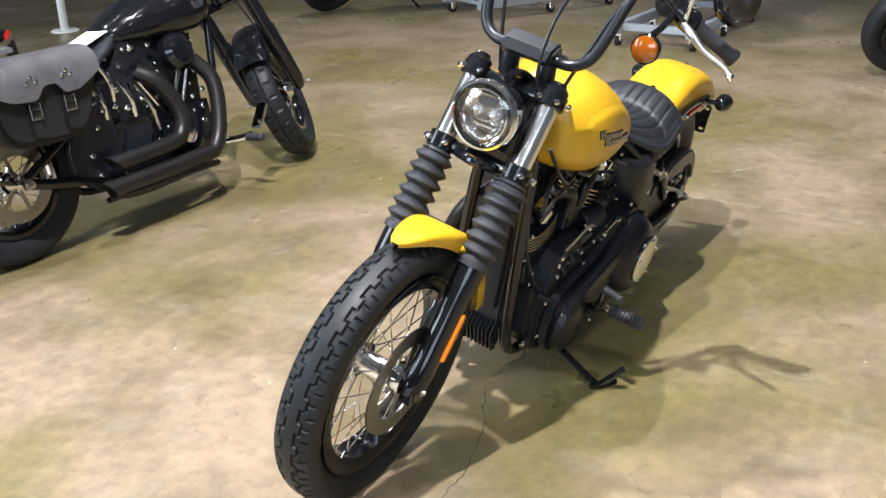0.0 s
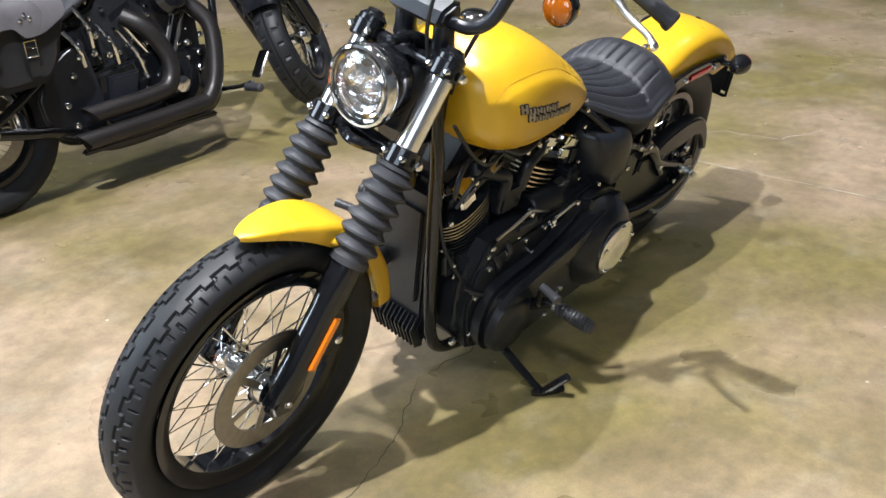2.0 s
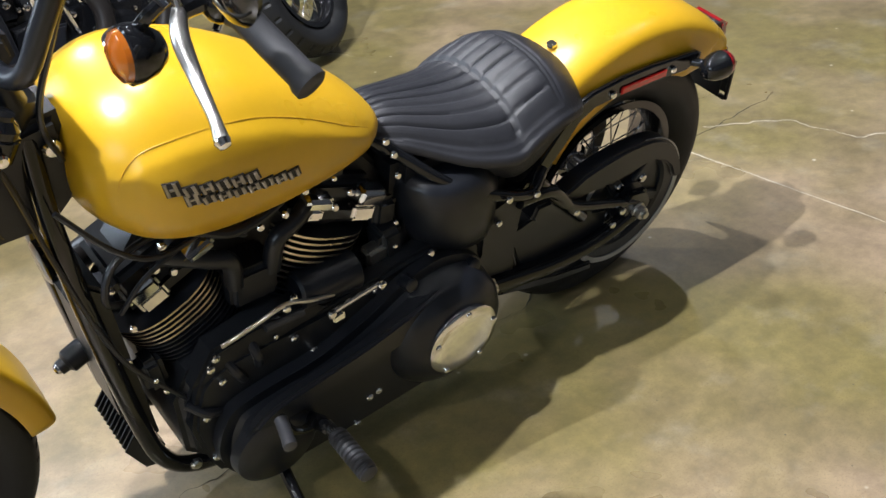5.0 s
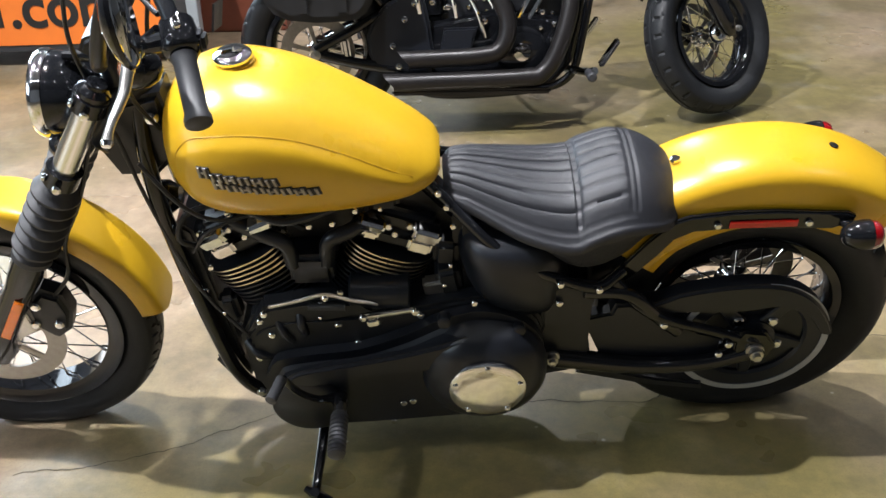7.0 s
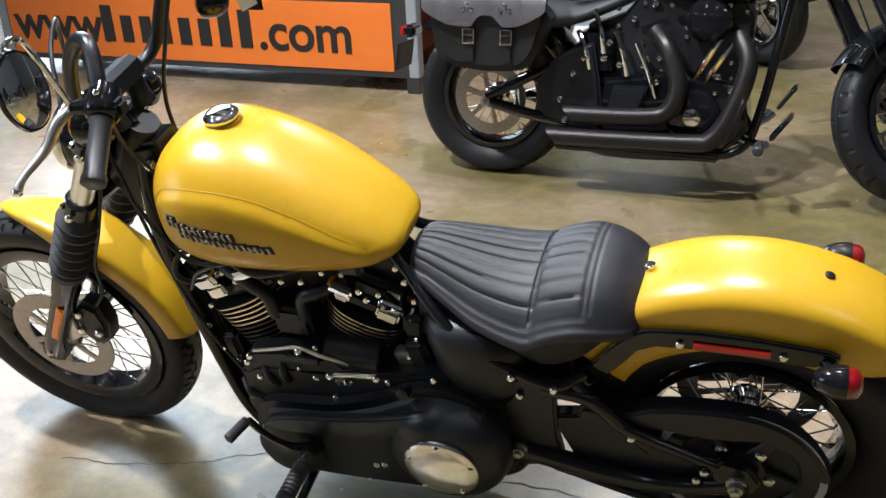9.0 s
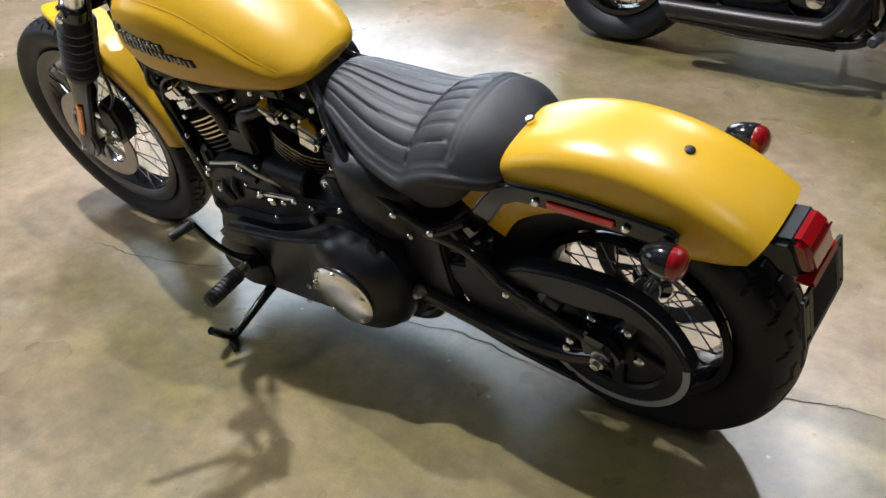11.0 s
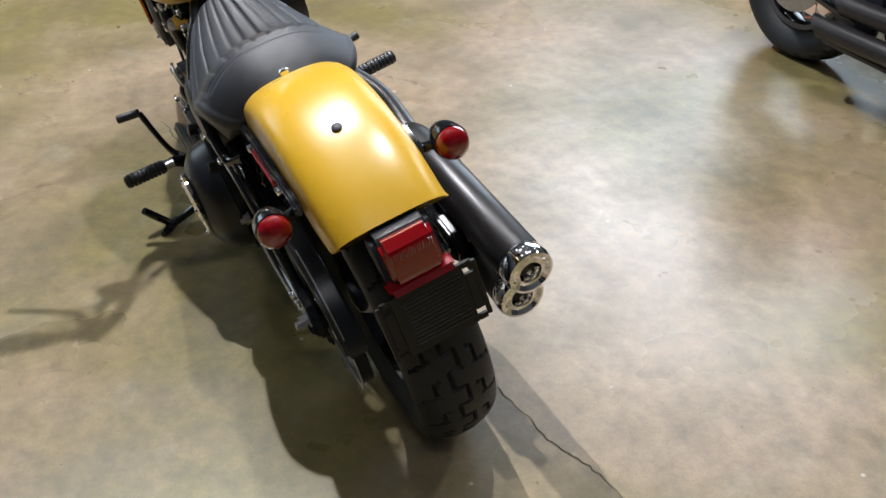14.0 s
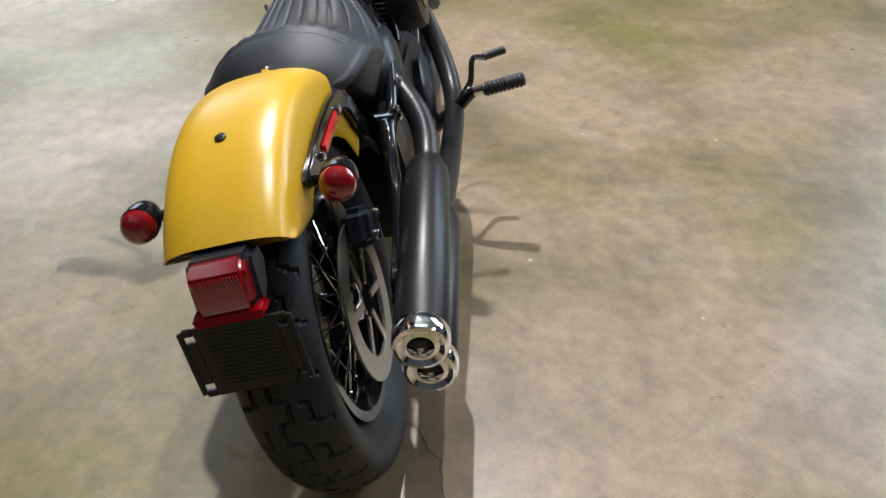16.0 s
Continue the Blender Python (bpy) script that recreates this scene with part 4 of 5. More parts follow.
# raised clutch dome and sweep
part("clutch_dome", lathe([(0.0, 0.134), (0.030, 0.128), (0.048, 0.116), (0.062, 0.098), (0.069, 0.084), (0.072, 0.076)], (0.572, 0.174, 0.318), (0, 1, 0), 64), M_SATIN, pc, "domed satin black clutch cover")
ridge = [(0.998, 0.318), (0.955, 0.352), (0.860, 0.372), (0.755, 0.392), (0.660, 0.420), (0.600, 0.440), (0.600, 0.38), (0.690, 0.345), (0.820, 0.326), (0.930, 0.306)]
part("cover_sweep", plate(ridge, 0.190, 0.215, 0.007, 3, smooth=3), M_SATIN, pc)
part("stator_dome", lathe([(0.0, 0.084), (0.020, 0.080), (0.030, 0.066), (0.033, 0.004)], (0.945, 0.186, 0.238), (0, 1, 0), 52), M_SATIN, pc)
dc = part("derby_cover", lathe([(0.0, 0.078), (0.006, 0.079), (0.010, 0.075), (0.0135, 0.058), (0.0145, 0.03), (0.015, 0.002)], (0.568, 0.246, 0.327), (0, 1, 0), 64), M_CHROME, bike, "round chrome clutch inspection cover")
for k in range(5):
    a = radians(90 + 72 * k)
    bolts(dc, [(0.568 + 0.069 * math.cos(a), 0.256, 0.327 + 0.069 * math.sin(a))], (0, 1, 0), 1.0)
bolts(pc, [(x, 0.145, z) for x, z in ((0.700, 0.445), (0.790, 0.428), (0.870, 0.422), (0.945, 0.420), (1.010, 0.400), (1.045, 0.330), (1.035, 0.215))], (0, 1, 0), 1.35)
bolts(pc, [(x, 0.200, z) for x, z in ((0.745, 0.232), (0.725, 0.238), (0.92, 0.170), (0.77, 0.172))], (0, 1, 0), 1.25)
for x, z in ((0.652, 0.455), (0.502, 0.425)):
    part("cover_boss", lathe([(0, 0.014), (0.026, 0.013), (0.028, 0.010)], (x, 0.165, z), (0, 1, 0.3), 20), M_SATIN, pc)
st = part("starter", lathe([(0.0, 0.034), (0.004, 0.038), (0.12, 0.038), (0.125, 0.032)], (0.72, 0.105, 0.475), (1, 0, 0.05), 32), M_SATIN, bike, "black starter motor")
bolts(st, [(0.86, 0.13, 0.50), (0.90, 0.14, 0.48)], (0, 1, 0), 1.2)
part("inner_cover", plate([(1.06, 0.40), (1.02, 0.47), (0.94, 0.485), (0.82, 0.48), (0.78, 0.45), (0.92, 0.42)], 0.09, 0.142, 0.008, 2), M_MATTE, bike, "black engine side casting")
part("shift_rod", tube([(0.812, 0.172, 0.470), (0.709, 0.170, 0.485)], 0.0055, 10, 2), M_CHROME, bike, "chrome linkage rod")
bolts(bike, [(0.814, 0.176, 0.474), (0.709, 0.174, 0.485)], (0, 1, 0), 1.4)
part("linkage_block", block(0.024, 0.016, 0.018, pose(0.796, 0.168, 0.452, 0, 10), 0.003, 2), M_CHROME, bike, "chrome linkage block")
part("oil_line", tube([(1.005, 0.145, 0.480), (0.945, 0.150, 0.500), (0.888, 0.152, 0.517), (0.84, 0.150, 0.498), (0.786, 0.140, 0.474)], 0.0042, 8), M_STEEL, bike, "thin steel oil line")
bolts(bike, [(1.018, 0.146, 0.463), (1.029, 0.146, 0.443), (0.888, 0.153, 0.510), (1.088, 0.10, 0.388), (0.954, 0.148, 0.345), (0.833, 0.148, 0.372), (0.719, 0.150, 0.397)], (0, 1, 0), 1.3)
part("pipe_stub", tube([(0.926, 0.148, 0.480), (0.852, 0.148, 0.476)], 0.008, 10, 2), M_GAITER, bike)
for k, (x0, z0, x1, z1) in enumerate(((1.07, 0.36, 1.02, 0.33), (1.00, 0.44, 0.97, 0.38), (0.95, 0.46, 0.94, 0.40))):
    part("engine_hose", tube([(x0, 0.125, z0), ((x0 + x1) / 2, 0.15, (z0 + z1) / 2), (x1, 0.145, z1)], 0.009, 10), M_SATIN, bike, "black engine hose")

random.seed(4)
for x, y, z, sx, sy, sz in ((0.910, 0.120, 0.455, 0.07, 0.05, 0.05), (0.640, 0.100, 0.500, 0.05, 0.06, 0.07), (0.645, 0.085, 0.560, 0.05, 0.05, 0.06), (1.100, 0.085, 0.420, 0.04, 0.05, 0.07), (0.985, 0.090, 0.700, 0.05, 0.04, 0.04), (0.760, 0.090, 0.700, 0.06, 0.04, 0.04)):
    fit_ = part("engine_casting", block(sx, sy, sz, pose(x, y - 0.012, z, random.uniform(-6, 6), random.uniform(-12, 12), 0), 0.011, 3), M_MATTE, bike, "small black engine casting")
    bolts(fit_, [(x + random.uniform(-0.3, 0.3) * sx, y + sy * 0.50, z + random.uniform(-0.3, 0.3) * sz)], (0, 1, 0.15), random.uniform(0.7, 1.1))
bolts(bike, [(1.135, 0.060, 0.610), (1.120, 0.085, 0.540), (1.060, 0.095, 0.690), (0.905, 0.112, 0.665), (0.860, 0.112, 0.670), (0.815, 0.100, 0.690), (0.655, 0.095, 0.720), (0.640, 0.100, 0.690), (0.628, 0.098, 0.640), (1.140, 0.090, 0.480), (0.590, 0.160, 0.488)], (0, 1, 0.2), 1.1)
part("lifter_plate", block(0.046, 0.030, 0.064, pose(0.668, 0.096, 0.470, -6, 8), 0.006, 2), M_STEEL, bike, "bare steel plate behind the rear cylinder")
for pts in ([(1.02, 0.115, 0.715), (0.96, 0.125, 0.69), (0.90, 0.125, 0.70), (0.82, 0.10, 0.715), (0.74, 0.09, 0.73)],):
    part("engine_hose", tube(pts, 0.0085, 10), M_SATIN, bike, "black engine hose")

# electrical cover under the seat
bm = bmesh.new()
rows = []
for z, front, back, w in ((0.424, 0.520, 0.400, 0.105), (0.430, 0.548, 0.394, 0.135), (0.442, 0.572, 0.390, 0.152), (0.470, 0.598, 0.388, 0.164), (0.510, 0.614, 0.388, 0.170), (0.560, 0.624, 0.390, 0.170), (0.600, 0.624, 0.420, 0.164), (0.618, 0.618, 0.450, 0.150), (0.626, 0.604, 0.480, 0.125)):
    cx, hx = (front + back) / 2, (front - back) / 2
    rows.append([(cx + hx * math.copysign(abs(math.cos(a)) ** 0.72, math.cos(a)), w * math.copysign(abs(math.sin(a)) ** 0.72, math.sin(a)), z) for a in [2 * math.pi * k / 64 for k in range(64)]])
grid(bm, rows, True, True)
part("side_cover", bm, M_SATIN, bike, "rounded satin black cover below the seat", angle=50)
part("battery_box", block(0.26, 0.20, 0.22, pose(0.50, 0, 0.56), 0.02), M_SATIN, bike)
part("seat_pan", plate([(0.64, 0.70), (0.60, 0.67), (0.50, 0.61), (0.40, 0.57), (0.30, 0.60), (0.22, 0.66), (0.30, 0.66), (0.60, 0.69)], -0.06, 0.06, 0.006), M_SATIN, bike)

# swing arm, drive belt, pulley
for s in (1, -1):
    sw = part("swing_arm", tube([(0.42, s * 0.145, 0.300), (0.25, s * 0.150, 0.272), (0.10, s * 0.152, 0.275), (-0.02, s * 0.152, 0.315)], [0.024, 0.020, 0.018, 0.020], 14, 6), M_GLOSS, bike, "gloss black swing arm")
    part("upper_strut", tube([(-0.01, s * 0.150, 0.330), (0.10, s * 0.150, 0.372), (0.225, s * 0.148, 0.425), (0.31, s * 0.138, 0.515)], [0.015, 0.011, 0.013, 0.014], 12, 5), M_GLOSS, sw)
    if s > 0:
        part("side_plate", plate([(0.312, 0.415), (0.225, 0.430), (0.150, 0.408), (0.118, 0.350), (0.070, 0.335), (0.062, 0.285), (0.110, 0.256), (0.296, 0.262), (0.322, 0.290), (0.345, 0.350), (0.372, 0.400)], 0.122, 0.136, 0.005, 2), M_SATIN, sw, "black pressed side plate")
    part("axle_plate", plate([(0.045, 0.345), (0.030, 0.375), (-0.020, 0.365), (-0.045, 0.325), (-0.030, 0.290), (0.040, 0.280)], s * 0.142, s * 0.162, 0.005, 2), M_GLOSS, sw)
    shared("axle_nut", HEX, sw, aim((0.0, s * 0.163, 0.32), (0, s, 0)) @ Matrix.Scale(1.5, 4), "steel axle nut")
    shared("pivot_nut", HEX, sw, aim((0.428, s * 0.160, 0.318), (0, s, 0)) @ Matrix.Scale(1.3, 4), "steel pivot nut")
    bolts(sw, [(0.06, s * 0.165, 0.345), (0.075, s * 0.160, 0.310), (0.20, s * 0.155, 0.40)], (0, s, 0), 1.4)
for s in (1, -1):
    part("pivot_bracket", plate([(0.455, 0.500), (0.400, 0.515), (0.345, 0.505), (0.350, 0.430), (0.350, 0.350), (0.338, 0.262), (0.440, 0.240), (0.470, 0.300), (0.450, 0.400)], s * 0.118, s * 0.146, 0.006, 2), M_SATIN, bike, "black swing arm pivot bracket")
pul = part("drive_pulley", lathe([(-0.012, 0.150), (0.012, 0.150), (0.012, 0.118), (0.006, 0.112), (-0.006, 0.112), (-0.012, 0.118), (-0.012, 0.150)], (0, 0.118, 0.32), (0, 1, 0), 72, caps=False), M_SATIN, bike, "black belt pulley with silver outer ring")
part("pulley_web", lathe([(-0.008, 0.116), (0.004, 0.116), (0.000, 0.085), (-0.002, 0.05), (-0.008, 0.05), (-0.008, 0.116)], (0, 0.114, 0.32), (0, 1, 0), 48, caps=False), M_SATIN, pul, "black pulley web")
part("silver_ring", lathe([(0.0125, 0.164), (0.0145, 0.164), (0.0145, 0.150), (0.0125, 0.150), (0.0125, 0.164)], (0, 0.118, 0.32), (0, 1, 0), 72, caps=False), M_SILVER, pul, "silver ring")
for k in range(5):
    part("pulley_arm", plate([(0.03, -0.020), (0.118, -0.012), (0.118, 0.012), (0.03, 0.020)], 0.112, 0.126, 0.003, 1, None, 0, Matrix.Translation((0, 0, 0.32)) @ Matrix.Rotation(radians(72 * k + 20), 4, "Y")), M_SATIN, pul)
    a = radians(72 * k + 56)
    bolts(pul, [(0.062 * math.cos(a), 0.122, 0.32 + 0.062 * math.sin(a))], (0, 1, 0), 2.0)
part("pulley_hub", lathe([(0.0, 0.055), (0.03, 0.050), (0.034, 0.030)], (0, 0.10, 0.32), (0, 1, 0), 36), M_SATIN, pul)
belt = bmesh.new()
path = [(0.0 + 0.153 * math.cos(radians(a)), 0.32 + 0.153 * math.sin(radians(a))) for a in range(85, 276, 10)] + [(0.50 + 0.05 * math.cos(radians(a)), 0.33 + 0.05 * math.sin(radians(a))) for a in range(-95, 96, 19)]
grid(belt, [[(x, 0.107, z), (x, 0.129, z)] for x, z in path + path[:1]])
part("drive_belt", belt, M_RUBBER, bike, "black toothed drive belt")
go_ = [(0.300, 0.445), (0.215, 0.445), (0.171, 0.466), (0.100, 0.480), (0.030, 0.486), (-0.034, 0.480), (-0.085, 0.458), (-0.125, 0.420), (-0.158, 0.365), (-0.168, 0.330), (-0.140, 0.335), (-0.118, 0.372), (-0.085, 0.402), (-0.039, 0.420), (0.020, 0.410), (0.090, 0.408), (0.160, 0.412), (0.300, 0.400)]
part("belt_guard", plate(go_, 0.096, 0.140, 0.006, 3, smooth=2), M_SATIN, bike, "satin black upper belt guard")
part("lower_belt_guard", plate([(0.36, 0.262), (0.20, 0.212), (0.09, 0.190), (0.085, 0.168), (0.21, 0.190), (0.37, 0.238)], 0.105, 0.142, 0.004), M_SATIN, bike, "black lower belt guard")
part("mud_flap", block(0.006, 0.085, 0.12, pose(0.34, 0.0, 0.42), 0.002), M_DARKREFL, bike)
part("rear_shock", tube([(0.40, 0, 0.36), (0.27, 0, 0.44)], 0.035, 16, 2), M_SATIN, bike)

# exhaust
for nm, pts, r0 in (("upper", [(0.66, -0.075, 0.58), (0.58, -0.115, 0.56), (0.47, -0.155, 0.525), (0.39, -0.195, 0.480), (0.33, -0.206, 0.440), (0.25, -0.205, 0.412)], 0.025), ("lower", [(1.07, -0.075, 0.60), (1.13, -0.12, 0.52), (1.09, -0.165, 0.36), (0.94, -0.190, 0.26), (0.60, -0.200, 0.275), (0.28, -0.200, 0.302)], 0.025)):
    part("exhaust_header", tube(pts, r0, 16, 6), M_PIPE, bike, "black exhaust header pipe")
for a, b in (((0.26, -0.205, 0.412), (-0.215, -0.210, 0.356)), ((0.26, -0.200, 0.302), (-0.165, -0.198, 0.268))):
    a, b = Vector(a), Vector(b)
    d = (b - a).normalized()
    ln = (b - a).length
    mf = part("muffler", lathe([(-0.05, 0.023), (-0.03, 0.030), (0.0, 0.040), (0.03, 0.044), (ln - 0.035, 0.0455), (ln - 0.030, 0.043)], a, d, 44), M_PIPE, bike, "satin black muffler with chrome end cap")
    part("end_cap", lathe([(ln - 0.032, 0.044), (ln - 0.026, 0.0475), (ln - 0.004, 0.0475), (ln + 0.005, 0.044), (ln + 0.007, 0.038), (ln + 0.001, 0.030), (ln + 0.003, 0.022), (ln - 0.004, 0.0185), (ln - 0.08, 0.018)], a, d, 44, caps=False), M_CHROME, mf, "chrome muffler end cap")
    # black disc inside the pipe end paints the shade of the deep bore
    part("bore_dark", lathe([(ln - 0.07, 0.018), (ln - 0.07, 0.001)], a, d, 24), M_INK, mf)
part("muffler_bracket", plate([(0.12, 0.40), (0.02, 0.39), (-0.06, 0.30), (0.0, 0.27), (0.10, 0.28)], -0.172, -0.160, 0.004), M_GLOSS, bike, "gloss black muffler bracket")
cal = part("rear_caliper", block(0.09, 0.05, 0.07, pose(0.05, -0.105, 0.44, 0, 25), 0.014, 3), M_SATIN, bike, "black rear brake caliper")
bolts(cal, [(0.07, -0.132, 0.45), (0.03, -0.132, 0.43)], (0, -1, 0), 1.5)
fcal = part("front_caliper", plate([(1.445, 0.47), (1.485, 0.49), (1.525, 0.45), (1.520, 0.38), (1.485, 0.345), (1.450, 0.37), (1.435, 0.42)], 0.035, 0.092, 0.012, 3), M_MATTE, bike, "black front brake caliper")
bolts(fcal, [(1.50, 0.092, 0.455), (1.465, 0.092, 0.40), (1.515, 0.09, 0.40)], (0, 1, 0), 1.8)
part("caliper_bracket", plate([(1.53, 0.46), (1.56, 0.44), (1.60, 0.37), (1.57, 0.35), (1.52, 0.38)], 0.084, 0.096, 0.003), M_STEEL, fcal)
for s in (1, -1):
    part("fender_bracket", tube([tuple(fork(0.41, s * 0.082)), (1.482, s * 0.066, 0.636), (1.45, s * 0.061, 0.640)], [0.009, 0.008, 0.008], 10), M_YELLOW, bike, "yellow fender mount")
    bolts(bike, [(1.470, s * 0.070, 0.640)], (0, s, 0), 1.5)

# foot controls and stand
for s in (1, -1):
    pg = part("foot_peg", lathe([(0.0, 0.010), (0.004, 0.016)] + [q for k in range(9) for q in ((0.008 + k * 0.0105, 0.0155), (0.010 + k * 0.0105, 0.0185), (0.0155 + k * 0.0105, 0.0185), (0.0175 + k * 0.0105, 0.0155))] + [(0.106, 0.017), (0.110, 0.010)], (0.872, s * 0.275, 0.297), (0.02, s, 0.02), 24), M_GAITER, bike, "ribbed black rubber foot peg")
    part("peg_mount", tube([(0.875, s * 0.12, 0.22), (0.880, s * 0.19, 0.255), (0.876, s * 0.245, 0.292), (0.873, s * 0.276, 0.297)], [0.020, 0.017, 0.015, 0.011], 12), M_GLOSS, pg)
    part("peg_clevis", lathe([(-0.014, 0.013), (0.014, 0.013)], (0.873, s * 0.268, 0.297), (0, s, 0.05), 16), M_CHROME, pg)
    toe = (0.985, 0.305, 0.410) if s > 0 else (1.012, 0.315, 0.330)
    lv = part("shift_lever" if s > 0 else "brake_pedal", tube([(0.880, s * 0.225, 0.285), (0.915, s * 0.248, 0.310), (0.950, s * 0.262, 0.350), (toe[0] - 0.012, s * (toe[1] - 0.030), toe[2])], [0.013, 0.008, 0.0075, 0.008], 10), M_GLOSS, bike, "gloss black foot lever with rubber toe peg")
    part("toe_peg", lathe([(-0.032, 0.008), (-0.030, 0.0115), (-0.018, 0.0105), (-0.016, 0.0115), (-0.004, 0.0105), (-0.002, 0.0115), (0.010, 0.0105), (0.012, 0.0115), (0.026, 0.0115), (0.028, 0.007)], (toe[0], s * toe[1], toe[2]), (0.3, s, 0), 18), M_GAITER, lv, "ribbed rubber toe peg")
ks = part("side_stand", tube([(0.915, 0.100, 0.150), (0.925, 0.180, 0.138), (0.938, 0.300, 0.104), (0.940, 0.334, 0.097)], [0.014, 0.012, 0.010, 0.010], 10), M_GLOSS, bike, "gloss black side stand")
part("stand_foot", tube([(0.962, 0.318, 0.0955), (0.940, 0.334, 0.0955), (0.918, 0.350, 0.1005), (0.895, 0.366, 0.105)], [0.008, 0.012, 0.012, 0.008], 10), M_GLOSS, ks)
part("stand_tab", tube([(0.940, 0.336, 0.102), (0.935, 0.358, 0.136), (0.930, 0.382, 0.176)], [0.010, 0.011, 0.010], 10), M_GLOSS, ks)
bolts(bike, [(0.965, 0.116, 0.183), (0.985, 0.116, 0.190), (1.065, 0.120, 0.19)], (0, 1, 0), 1.8)

# ---- room ----
floor = bmesh.new()
bmesh.ops.create_grid(floor, x_segments=8, y_segments=8, size=11)
tagged(part("floor", floor, M_FLOOR, None, "polished stained concrete floor", flat=True), "", "floor", "", "structure")
for nm, m, sx, sy, sz in (("wall_north", pose(0, 11.1, 3.0), 22.4, 0.2, 6), ("wall_south", pose(0, -11.1, 3.0), 22.4, 0.2, 6), ("wall_east", pose(11.1, 0, 3.0), 0.2, 22, 6), ("wall_west", pose(-11.1, 0, 3.0), 0.2, 22, 6)):
    tagged(part(nm, block(sx, sy, sz, m, 0), M_WALL, None, "plain painted showroom wall", flat=True), "", "wall", "", "structure")
tagged(part("ceiling", block(22.4, 22.4, 0.2, pose(0, 0, 6.1), 0), M_CEIL, None, "plain showroom ceiling", flat=True), "", "ceiling", "", "structure")


def ribbon(name, pts, width, material, label, jag=0.012, n=14):
    bm = bmesh.new()
    rows = []
    for a, b in zip(pts, pts[1:]):
        d = Vector((b[0] - a[0], b[1] - a[1]))
        perp = Vector((-d.y, d.x)).normalized()
        for k in range(n):
            q = Vector(a) + d * k / n
            p = q + perp * jag * (1.6 * noise.noise((q.x * 14, q.y * 14, 3.1)) + 0.6 * noise.noise((q.x * 55, q.y * 55, 8.7)))
            w = width * (0.75 + 0.9 * noise.noise((q.x * 9, q.y * 9, 1.3)))
            rows.append([(p.x - perp.x * w, p.y - perp.y * w, 0.0012), (p.x, p.y, 0.0016), (p.x + perp.x * w, p.y + perp.y * w, 0.0012)])
    grid(bm, rows)
    return tagged(part(name, bm, material, None, label), "", "crack", "", "structure")


ribbon("crack", [(1.62, 0.27), (1.50, 0.243), (1.313, 0.194), (1.172, 0.119), (1.076, 0.057), (0.90, 0.07), (0.606, 0.055), (0.476, 0.022), (0.328, 0.027), (0.164, 0.030), (0.03, -0.09), (-0.05, -0.155), (-0.154, -0.167), (-0.272, -0.190), (-0.365, -0.219), (-0.456, -0.230), (-0.57, -0.252), (-0.80, -0.31), (-1.3, -0.36)], 0.0015, M_CRACK, "thin dark crack in the concrete")
ribbon("crack", [(-0.73, -0.3), (-0.74, 0.2), (-0.75, 0.7), (-0.76, 1.4), (-0.78, 2.4)], 0.0026, M_FILLER, "pale hairline joint in the concrete", 0.002)
ribbon("crack", [(-0.9, -0.35), (-1.1, -0.2), (-1.15, 0.05), (-1.35, 0.15)], 0.0020, M_FILLER, "pale patched crack in the concrete", 0.014)

# ---- black cruiser with saddlebags ----


